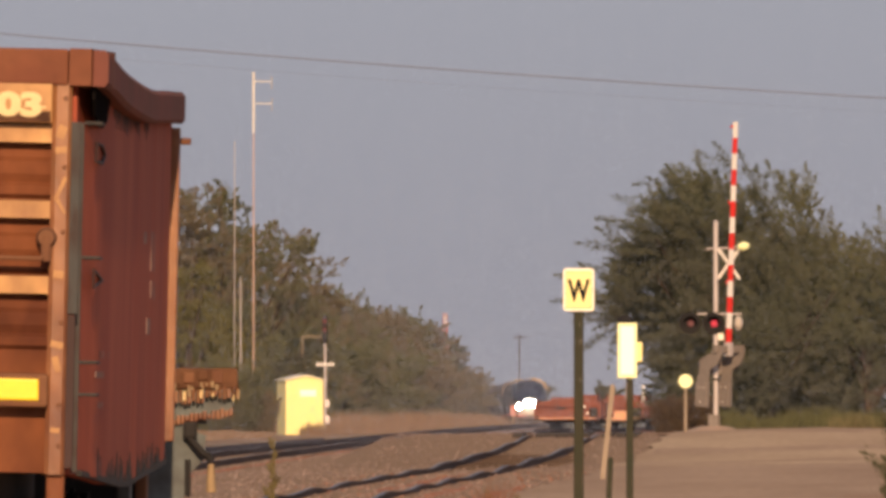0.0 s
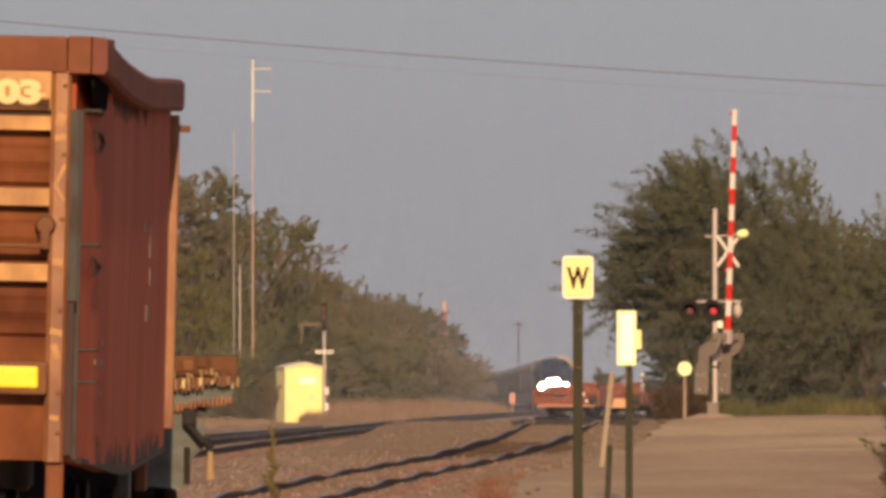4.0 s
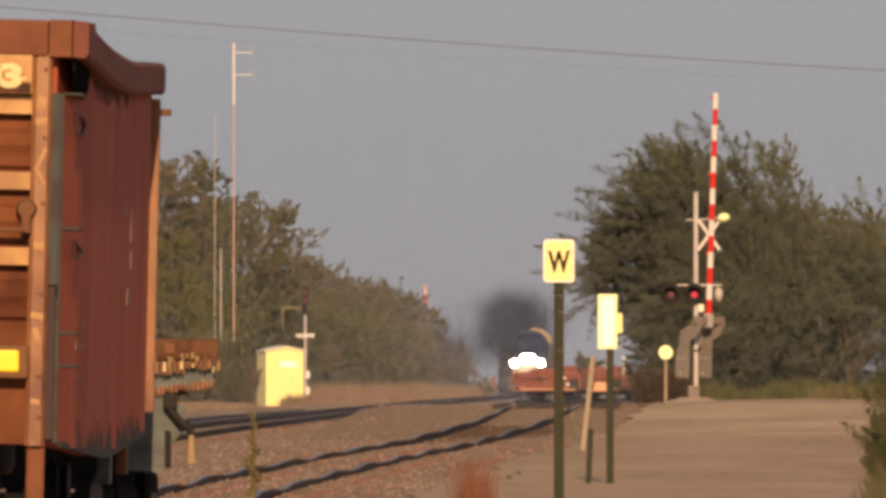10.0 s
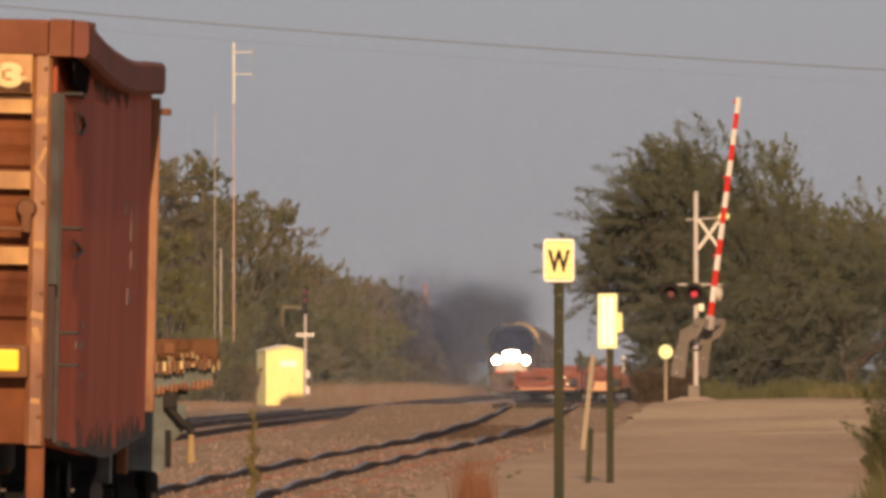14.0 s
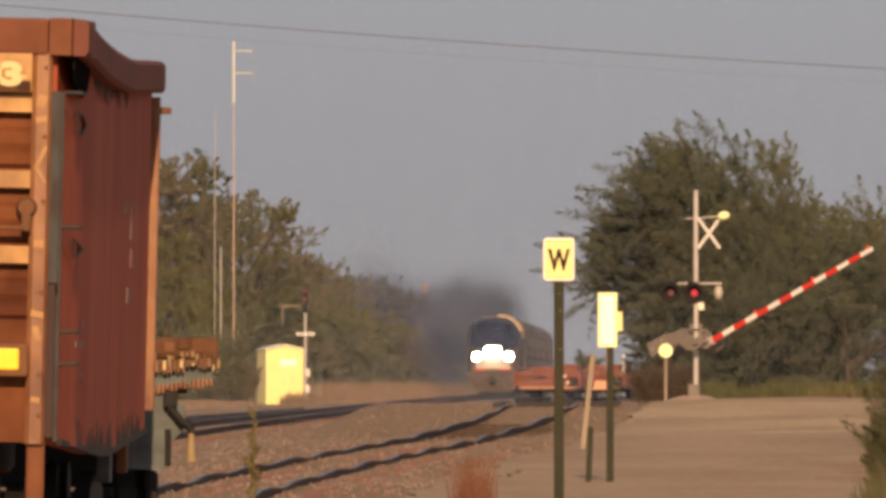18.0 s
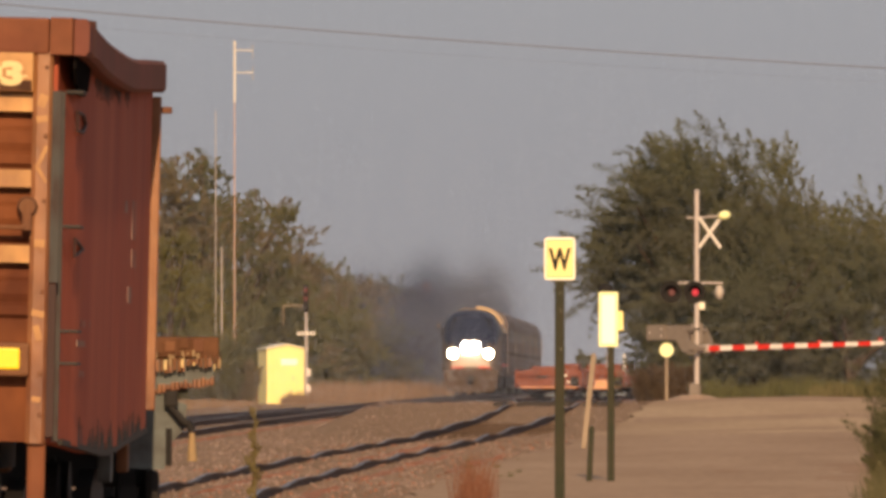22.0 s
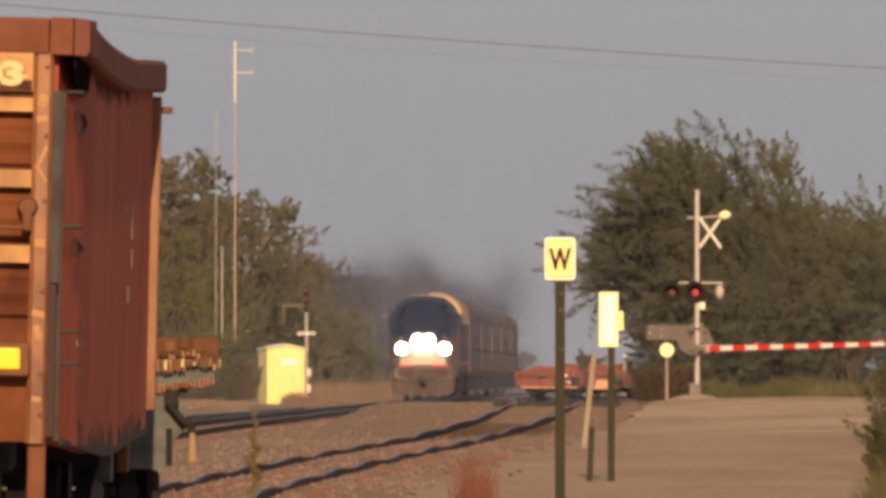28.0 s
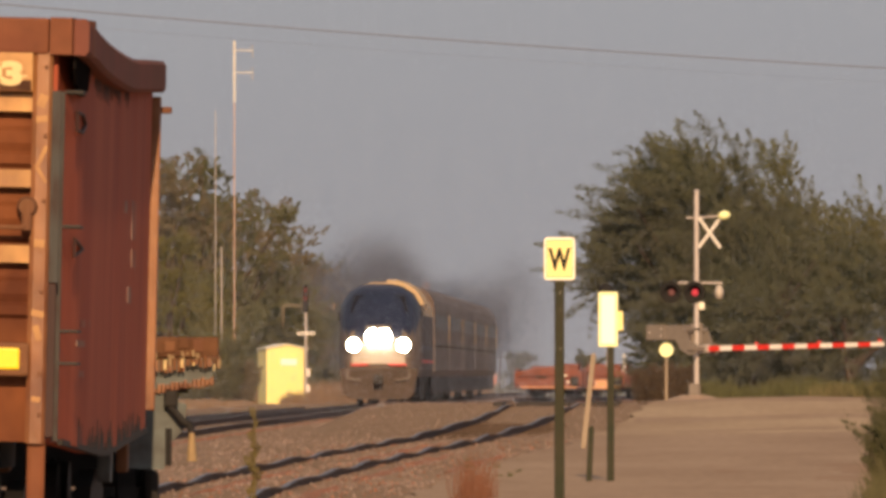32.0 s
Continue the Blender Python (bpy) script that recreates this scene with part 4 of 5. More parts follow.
# ---- west of the main line: signal shelter, signal mast, aerials ----
def signal_shelter():
    t = thing("signal_shelter", Matrix.Translation((-7.12, 521, 0.42)) @ pose(0, 0, 0, 0, 0, 14), "cream sheet-steel signal shelter with pitched roof", "equipment shelter")
    W, D, H = 1.82, 1.7, 2.42
    box(bm := bmesh.new(), (0, 0, H / 2 - 0.1), (W, D, H + 0.2), None, 0.015)
    wall = part("wall", bm, "shelter", t)
    bm = bmesh.new()
    plate(bm, [(-W / 2 - 0.06, H - 0.02), (0, H + 0.2), (W / 2 + 0.06, H - 0.02), (W / 2 + 0.06, H - 0.07), (0, H + 0.14), (-W / 2 - 0.06, H - 0.07)], D + 0.2)
    bmesh.ops.translate(bm, vec=(0, -D / 2 - 0.1, 0), verts=bm.verts)
    part("roof", bm, "shelter_roof", t)
    bm = bmesh.new()
    plate(bm, [(-W / 2, H), (0, H + 0.15), (W / 2, H)], D - 0.02)
    bmesh.ops.translate(bm, vec=(0, -D / 2 + 0.01, 0), verts=bm.verts)
    part("gable", bm, "shelter", t)
    box(bm := bmesh.new(), (-0.12, -D / 2 - 0.012, 1.15), (1.0, 0.03, 2.0), None, 0.006)
    door = part("door", bm, "shelter", t)
    box(bm := bmesh.new(), (0.28, -D / 2 - 0.045, 1.1), (0.04, 0.04, 0.16), None, 0.008)
    part("door_handle", bm, "galv", door)
    # Added white plate: the sun's glare spot painted on the wall.
    box(bm := bmesh.new(), (0.10, -D / 2 - 0.03, 1.80), (0.75, 0.02, 0.30), None, 0.006)
    part("door_vent", bm, "glare_white", door, "white patch painted for the sun glare on the shelter")


def signal_mast():
    t = thing("signal_mast", Matrix.Translation((-6.05, 519, 0.40)), "slim trackside signal mast with dark head and white plate", "railway signal")
    rod(bm := bmesh.new(), (0, 0, 0), (0, 0, 4.0), 0.075, 0.062)
    part("mast", bm, "galv", t)
    box(bm := bmesh.new(), (-0.02, -0.02, 4.6), (0.25, 0.18, 1.2), None, 0.05)
    head = part("signal_head", bm, "black_paint", t)
    for z in (4.98, 4.6):
        rod(bm := bmesh.new(), (-0.02, -0.11, z), (-0.02, -0.16, z), 0.09, 0.085, 14)
        part("signal_lens", bm, "lens_off", head)
    box(bm := bmesh.new(), (0, -0.09, 3.08), (0.78, 0.02, 0.16), None, 0.005)
    part("plate", bm, "white_paint", t, "white plate with unreadable lettering")
    for dx in (-0.25, -0.08, 0.12, 0.26):
        box(bm := bmesh.new(), (dx, -0.103, 3.08), (0.085, 0.006, 0.06))
        part("plate_bar", bm, "stile", t)
    pipe(bm := bmesh.new(), [(0, 0, 4.3), (-1.0, 0, 4.3), (-1.0, 0, 3.4)], 0.03)
    part("bracket_arm", bm, "post_grey", t)
    for z in (1.35, 0.65):
        box(bm := bmesh.new(), (0.09, -0.06, z), (0.22, 0.2, 0.35), None, 0.035)
        part("relay_box", bm, "galv", t)


def aerial(x, y, z0, top, r, bright, arms, label):
    t = thing("radio_mast", Matrix.Translation((x, y, z0)), label, "radio mast")
    n = 6
    hs = band(0, top, n + 1)
    for i, (a, b) in enumerate(zip(hs, hs[1:])):
        thick = r * (1.15 if i == n - 1 and arms else 0.72 - 0.03 * i)
        rod(bm := bmesh.new(), (0, 0, a), (0, 0, b + 0.02), thick, thick * 0.96, 10)
        part("mast_section", bm, bright if i == n - 1 else ("mast_pink" if arms else "galv"), t)
    for z in arms:
        pipe(bm := bmesh.new(), [(0, 0, z), (0.8, 0, z)], r * 0.55)
        arm = part("dipole_arm", bm, bright, t)
        rod(bm := bmesh.new(), (0.8, 0, z - 0.34), (0.8, 0, z + 0.26), r * 0.4, seg=8)
        part("dipole", bm, "alu", arm)
    return t


def track_marker():
    x, y = 3.62, 850
    t = thing("track_marker", Matrix.Translation((x, y, ground_z(x, y))), "small faded pink marker on a short stake between tracks", "marker post")
    rod(bm := bmesh.new(), (0, 0, -0.1), (0, 0, 1.05), 0.06, 0.06)
    part("stake", bm, "post_grey", t)
    box(bm := bmesh.new(), (0, -0.06, 1.35), (0.42, 0.05, 0.78), None, 0.06)
    part("marker_panel", bm, "marker_pink", t)


track_marker()
signal_shelter()
signal_mast()
aerial(-9.25, 522, 0.3, 16.1, 0.046, "white_paint", (15.70, 14.72), "tall white tubular radio mast with two dipole arms")
aerial(-10.24, 530, 0.2, 13.3, 0.036, "galv", (), "grey weathered slender radio mast")
aerial(-9.97, 530, 0.2, 7.2, 0.062, "galv", (), "short thick grey radio mast")


def far_tower(x, y, top, w, label):
    z0 = glide(GROUND, y)
    t = thing("lattice_tower", Matrix.Translation((x, y, z0)), label, "tower")
    H = top - z0
    for sx, sy in ((-1, -1), (1, -1), (0, 1)):
        rod(bm := bmesh.new(), (sx * w, sy * w, 0), (sx * w * 0.35, sy * w * 0.35, H), 0.12, 0.08, 6)
        part("leg", bm, "tower_red", t)
    for k in range(10):
        z = H * k / 10
        bm = bmesh.new()
        f0, f1 = 1 - 0.65 * k / 10, 1 - 0.65 * (k + 1) / 10
        rod(bm, (-w * f0, -w * f0, z), (w * f1, -w * f1, z + H / 10), 0.06, seg=5)
        rod(bm, (w * f0, -w * f0, z), (-w * f1, -w * f1, z + H / 10), 0.06, seg=5)
        part("brace", bm, "white_paint" if k % 3 == 0 else "tower_red", t)


far_tower(-3.0, 2000, 17.5, 0.9, "distant red and white lattice tower above the trees")


def far_pole(x, y, top):
    z0 = glide(GROUND, y)
    t = thing("utility_pole", Matrix.Translation((x, y, z0)), "distant grey wooden utility pole with cross-arm", "utility pole")
    rod(bm := bmesh.new(), (0, 0, 0), (0, 0, top - z0), 0.13, 0.10)
    part("pole", bm, "bark", t)
    box(bm := bmesh.new(), (0, 0, top - z0 - 0.5), (2.2, 0.12, 0.14))
    part("cross_arm", bm, "bark", t)


far_pole(8.35, 1740, 12.4)


def overhead_cable(drop, lead, thick):
    bm = bmesh.new()
    rings = []
    for x in band(-70, 70, 90):
        k = (x + 8) / 16.0
        z = 8.13 - 1.02 * k - 0.25 * k * (1 - k) - drop + 0.10 * drop * k
        rings.append([(x, 209 + x * 0.3 + lead + thick * math.cos(a), z + thick * math.sin(a)) for a in (0, 1.05, 2.1, 3.14, 4.19, 5.24)])
    t = part("overhead_cable", loft(bm, rings), "wire")
    tagged(t, "grey sagging overhead cable crossing the sky", "cable", kind="structure")


overhead_cable(0.0, 0.0, 0.014)
overhead_cable(0.24, 1.2, 0.0028)


# ---- orange-red flat work cars on the siding beyond the crossing ----
def work_car(x, y, z, turn, first):
    t = thing("work_car", Matrix.Translation((x, y, z)) @ pose(0, 0, 0, 0, 0, turn), "low orange-red railway work car on the siding", "work car", "parked work cars")
    L = 7.0 if first else 13.0
    box(bm := bmesh.new(), (0, L / 2, 1.02), (2.7, L, 0.16), None, 0.02)
    part("deck", bm, "mow_red", t)
    bm = bmesh.new()
    plate(bm, [(-1.42, 1.02), (-1.34, 0.74), (-1.14, 0.5), (1.28, 0.5), (1.42, 0.95), (1.3, 1.28), (0.5, 1.42), (-0.6, 1.36), (-1.35, 1.2)], 0.16)
    part("end_sill", bm, "mow_red", t)
    box(bm := bmesh.new(), (0, -0.02, 0.56), (2.4, 0.06, 0.05), None, 0.01)
    part("end_stripe", bm, "mow_pale", t, "pale worn lower edge")
    box(bm := bmesh.new(), (-0.25, -0.012, 0.98), (0.45, 0.05, 0.1), None, 0.01)
    part("slot", bm, "black_steel", t)
    for s in (-1, 1):
        plate(bm := bmesh.new(), [(0.1, 0.55), (L, 0.55), (L, 1.2), (L - 1, 1.3), (L / 2, 1.22), (1.0, 1.35), (0.1, 1.25)], 0.08, "x")
        bmesh.ops.translate(bm, vec=(s * 1.38 - 0.04, 0, 0), verts=bm.verts)
        part("side_frame", bm, "mow_red", t)
        for y2 in (1.5, 4.0, 6.5) if first else (1.5, 4.0, 6.5, 9.0, 11.5):
            box(bm := bmesh.new(), (s * 1.44, y2, 0.95), (0.10, 0.22, 0.6), None, 0.02)
            part("stake_pocket", bm, "mow_red", t)
    for (bx, by, bz, sx, sy, sz) in ((0.7, 2.6, 1.33, 0.9, 1.4, 0.46), (-0.4, 5.2, 1.28, 1.3, 1.8, 0.34)) if first else ((0.3, 3.0, 1.33, 1.5, 1.4, 0.46), (0.2, 9.0, 1.34, 1.6, 2.2, 0.46)):
        box(bm := bmesh.new(), (bx, by, bz), (sx, sy, sz), None, 0.08)
        part("machinery_box", bm, "mow_red", t)
    for dx, dz in ((0.74, 1.05), (0.86, 0.78)):
        rod(bm := bmesh.new(), (dx, -0.03, dz), (dx, -0.07, dz), 0.06, 0.05, 12)
        part("end_marker", bm, "sign_white", t)
    box(bm := bmesh.new(), (1.12, -0.03, 0.80), (0.36, 0.06, 0.42), None, 0.03)
    part("hitch_recess", bm, "black_steel", t)
    for yy in (1.8, L - 1.8):
        for dy in (-0.7, 0.7):
            bm = bmesh.new()
            rod(bm, (-0.9, yy + dy, 0.38), (0.9, yy + dy, 0.38), 0.07)
            for s in (-1, 1):
                rod(bm, (s * 0.68, yy + dy, 0.38), (s * 0.83, yy + dy, 0.38), 0.38, 0.38, 22)
            part("wheelset", bm, "black_steel", t)
        box(bm := bmesh.new(), (0, yy, 0.5), (2.1, 2.0, 0.32), None, 0.05)
        part("truck_frame", bm, "black_steel", t)
    if not first:
        box(bm := bmesh.new(), (0.42, -0.06, 0.66), (0.80, 0.10, 0.40), None, 0.03)
        part("buffer_plate", bm, "mow_pale", t, "pale sunlit end plate")
        rod(bm := bmesh.new(), (1.36, 0.25, 1.1), (1.36, 0.25, 2.0), 0.075, 0.065)
        part("brake_staff", bm, "white_paint", t, "pale upright brake staff")
        rod(bm := bmesh.new(), (0.6, 0.4, 1.05), (0.6, 0.4, 2.15), 0.03, 0.025)
        part("stake_rod", bm, "galv", t)


for i, (x, y, turn) in enumerate(((4.42, 500, -5.2), (6.45, 512, -5.4))):
    work_car(x, y, 0.57, turn, i == 0)


# ---- the passenger train ----
def hull(half, z0, z1, r, flare=0.0):
    """Cross-section of a car body, round at the roof."""
    pts = [(-half + flare, z0), (-half, z0 + 0.25), (-half, z1 - r)]
    for a in band(0, math.pi / 2, 5)[1:]:
        pts.append((-half + r * (1 - math.cos(a)), z1 - r + r * math.sin(a)))
    return pts + [(-x, z) for x, z in reversed(pts)]


def locomotive():
    t = thing("locomotive", Matrix.Identity(4), "silver passenger locomotive with dark blue cab and lit headlamps", "locomotive")
    stations = [(0.0, 1.02, 0.95, 2.35, 0.30), (0.12, 1.12, 0.95, 2.66, 0.45), (0.5, 1.25, 0.95, 3.12, 0.75), (1.0, 1.33, 0.95, 3.60, 0.95),
                (1.5, 1.39, 0.95, 3.95, 1.08), (2.2, 1.44, 0.95, 4.17, 1.12), (3.4, 1.47, 0.95, 4.27, 1.10)]
    rings = [[(x, y, z) for x, z in hull(h, z0, z1, r, 0.06)] for y, h, z0, z1, r in stations]
    bm = loft(bmesh.new(), rings)
    cab = part("cab", bm, "loco_silver", t, smooth=True)
    cab.data.materials.append(M["loco_blue"])
    for p in cab.data.polygons:
        if p.center.z > 2.45:
            p.material_index = 1
        if p.center.y < 0.05 and len(p.vertices) > 4:
            p.material_index = 0
    for s in (-1, 1):
        box(bm := bmesh.new(), (s * 1.475, 2.75, 3.15), (0.06, 0.5, 0.4), None, 0.004)
        part("cab_window", bm, "glass_dark", t)
    rings = [[(x, y, z) for x, z in hull(w, 0.95, hz, 1.10, 0.06)] for y, w, hz in ((3.405, 1.465, 4.26), (4.6, 1.465, 4.25), (20.9, 1.465, 4.25))]
    body = part("body", loft(bmesh.new(), rings), "loco_side", t, "silver body side painted blue-grey as if unlit")
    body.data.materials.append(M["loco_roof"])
    # Tan goes only on the sun-side roof faces: sunlight put into the colour.
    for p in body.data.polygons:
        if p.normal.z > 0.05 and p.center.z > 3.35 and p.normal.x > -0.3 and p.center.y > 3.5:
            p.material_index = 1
    hump = [[(x, y, z) for x, z in hull(w, 3.9, z1, r)] for y, w, z1, r in ((7.0, 0.95, 4.22, 0.4), (8.0, 1.05, 4.31, 0.5), (20.6, 1.05, 4.33, 0.5))]
    part("roof_hump", loft(bmesh.new(), hump), "loco_roof", t, "roof housing painted sunlit tan")
    # added one-sided arc behind the cab on the signal side: painted sunlit roof edge
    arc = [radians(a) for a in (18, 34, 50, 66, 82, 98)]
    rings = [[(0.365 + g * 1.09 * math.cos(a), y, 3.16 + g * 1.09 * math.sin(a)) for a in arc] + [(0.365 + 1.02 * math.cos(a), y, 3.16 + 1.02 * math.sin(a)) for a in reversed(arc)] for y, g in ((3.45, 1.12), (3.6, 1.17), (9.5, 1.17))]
    part("roof_shoulder", loft(bmesh.new(), rings), "loco_roof", t, "added tan arc painted as a sunlit roof shoulder")
    # split windscreen
    for s in (-1, 1):
        v = [(s * 0.08, 0.80, 3.24), (s * 1.02, 0.86, 3.20), (s * 0.90, 1.50, 3.80), (s * 0.08, 1.44, 3.84)]
        bm = bmesh.new()
        vs = [bm.verts.new(p) for p in v] + [bm.verts.new((p[0], p[1] - 0.05, p[2] + 0.045)) for p in v]
        for q in ((0, 1, 2, 3), (4, 5, 6, 7), (0, 1, 5, 4), (1, 2, 6, 5), (2, 3, 7, 6), (3, 0, 4, 7)):
            bm.faces.new([vs[i] for i in q])
        part("windscreen", bm, "glass_dark", t)
    # nose panel, stripe, pilot
    box(bm := bmesh.new(), (0, -0.03, 1.80), (1.9, 0.1, 0.8), None, 0.05)
    part("nose_door", bm, "nose_silver", t, "silver nose panel painted pale as if lit")
    # Lamp lenses below are oversized: their glare is put into the shape.
    for s in (-1, 1):
        box(bm := bmesh.new(), (s * 0.67, -0.06, 1.38), (0.62, 0.12, 0.065), None, 0.02)
        part("nose_stripe", bm, "stripe_red", t, "bright red nose stripe")
        rod(bm := bmesh.new(), (s * 0.88, -0.02, 2.08), (s * 0.88, -0.14, 2.08), 0.30, 0.30, 24)
        ring = part("ditch_lamp_housing", bm, "loco_silver", t)
        rod(bm := bmesh.new(), (s * 0.88, -0.14, 2.08), (s * 0.88, -0.20, 2.08), 0.235, 0.17, 24)
        part("ditch_lamp_lens", bm, "ditch_lamp", ring, "glaring ditch lamp")
    box(bm := bmesh.new(), (0, 0.02, 2.50), (0.95, 0.30, 0.56), None, 0.10)
    lamp = part("headlamp_housing", bm, "loco_silver", t)
    for s in (-1, 1):
        rod(bm := bmesh.new(), (s * 0.20, -0.13, 2.38), (s * 0.20, -0.2, 2.38), 0.265, 0.20, 24)
        part("headlamp_lens", bm, "head_lamp", lamp, "glaring headlamp")
    bm = bmesh.new()
    plate(bm, [(-1.25, 0.35), (-1.05, 0.16), (1.05, 0.16), (1.25, 0.35), (1.38, 1.25), (-1.38, 1.25)], 0.35)
    bmesh.ops.translate(bm, vec=(0, -0.10, 0), verts=bm.verts)
    part("pilot", bm, "pilot", t, "dusty dark pilot plough")
    box(bm := bmesh.new(), (0.0, -0.35, 0.86), (0.32, 0.7, 0.34), None, 0.05)
    part("coupler", bm, "loco_dark", t)
    pipe(bm := bmesh.new(), [(-1.1, -0.15, 1.2), (-1.1, -0.25, 0.9), (-0.6, -0.25, 0.82)], 0.03)
    part("handrail", bm, "loco_silver", t)
    pipe(bm := bmesh.new(), [(1.1, -0.15, 1.2), (1.1, -0.25, 0.9), (0.6, -0.25, 0.82)], 0.03)
    part("handrail", bm, "loco_silver", t)
    for s in (-1, 1):
        box(bm := bmesh.new(), (s * 1.64, 1.9, 3.45), (0.12, 0.06, 0.24), None, 0.03)
        part("mirror", bm, "loco_silver", t)
        box(bm := bmesh.new(), (s * 1.0, 3.5, 0.62), (0.2, 3.4, 0.75), None, 0.06)
        part("bogie_frame", bm, "loco_dark", t)
        box(bm := bmesh.new(), (s * 1.0, 17.3, 0.62), (0.2, 3.4, 0.75), None, 0.06)
        part("bogie_frame", bm, "loco_dark", t)
        for z in (1.5, 2.0):
            box(bm := bmesh.new(), (s * 1.472, 12, z), (0.012, 16.5, 0.09))
            part("side_stripe", bm, "stripe_red" if z < 1.6 else "loco_blue", t)
    box(bm := bmesh.new(), (0, 10.5, 0.62), (2.6, 7.5, 0.8), None, 0.1)
    part("fuel_tank", bm, "loco_dark", t)
    for y in (2.3, 4.6, 16.2, 18.5):
        bm = bmesh.new()
        rod(bm, (-0.85, y, 0.5), (0.85, y, 0.5), 0.09)
        for s in (-1, 1):
            rod(bm, (s * 0.68, y, 0.5), (s * 0.83, y, 0.5), 0.5, 0.5, 24)
        part("wheelset", bm, "loco_dark", t)
    for y, h in ((12.0, 0.06), (16.5, 0.06)):
        box(bm := bmesh.new(), (0, y, 4.31 + h / 2), (1.3, 1.8, h), None, 0.02)
        part("roof_hatch", bm, "loco_roof", t)
    return t


def coach():
    t = thing("passenger_coach", Matrix.Identity(4), "silver passenger coach with dark upper windows", "passenger coach", "coaches of the train")
    L = 25.6
    rings = [[(x, y, z) for x, z in hull(1.50, 0.95, 4.34, 0.85, 0.12)] for y in (0, L)]
    part("body", loft(bmesh.new(), rings), "coach_side", t)
    for s in (-1, 1):
        for k in range(9):
            box(bm := bmesh.new(), (s * 1.503, 2.6 + k * 2.55, 3.02), (0.014, 1.9, 0.55), None, 0.005)
            part("window", bm, "glass_dark", t)
        box(bm := bmesh.new(), (s * 1.503, 12.8, 2.1), (0.012, 25, 0.07))
        part("side_stripe", bm, "pilot", t)
        box(bm := bmesh.new(), (s * 1.3, 12.8, 0.66), (0.16, 25.2, 0.66), None, 0.05)
        part("underframe_skirt", bm, "loco_dark", t)
        # Brass rod added for the bright sunlit line at the coach end.
        rod(bm := bmesh.new(), (s * 1.51, 25.3, 2.3), (s * 1.51, 25.3, 3.3), 0.022)
        part("grab_rail", bm, "brass", t)
    for y in (3.0, 22.5):
        for dy in (-1.3, 1.3):
            bm = bmesh.new()
            rod(bm, (-0.85, y + dy, 0.45), (0.85, y + dy, 0.45), 0.08)
            for s in (-1, 1):
                rod(bm, (s * 0.68, y + dy, 0.45), (s * 0.83, y + dy, 0.45), 0.45, 0.45, 20)
            part("wheelset", bm, "loco_dark", t)
        box(bm := bmesh.new(), (0, y, 0.65), (2.3, 3.4, 0.5), None, 0.08)
        part("bogie", bm, "loco_dark", t)
    box(bm := bmesh.new(), (0, -0.35, 2.4), (1.4, 0.7, 2.6), None, 0.05)
    part("diaphragm", bm, "loco_dark", t)
    return t


loco = locomotive()
coach_one = coach()
coaches = [coach_one] + [copy_thing(coach_one, Matrix.Identity(4)) for _ in range(4)]


# ---- plants ----
def leaves(name, sprays, size, material, parent, seed, count, droop=0.25):
    """Crown of many small leaves set along sprays: (start, direction, length)."""
    rng = np.random.default_rng(seed)
    P, D, ln = (np.array([q[i] for q in sprays], float) for i in range(3))
    n = np.maximum(3, (count * ln).astype(int))
    idx = np.repeat(np.arange(len(n)), n)
    N = len(idx)
    u = rng.random(N)
    L = ln[idx]
    C = P[idx] + D[idx] * (L * u)[:, None]
    C[:, 2] -= droop * L * u * u
    C += rng.normal(0, 1, (N, 3)) * (0.085 * L * (1.2 - u))[:, None]
    # blades turn their faces towards the light
    face = rng.normal(0, 0.62, (N, 3)) + np.array((0.0, -0.55, 0.55))
    A = np.cross(face, rng.normal(0, 1, (N, 3)))
    A /= np.linalg.norm(A, axis=1)[:, None]
    B = np.cross(face, A)
    B /= np.linalg.norm(B, axis=1)[:, None]
    S = (size * (0.6 + 0.8 * rng.random(N)))[:, None]
    V = np.stack([C - A * S, C + B * S * 0.84, C + A * S], 1).reshape(-1, 3)
    F = np.arange(3 * N).reshape(-1, 3)
    return sheet(name, V.tolist(), F.tolist(), material, parent)


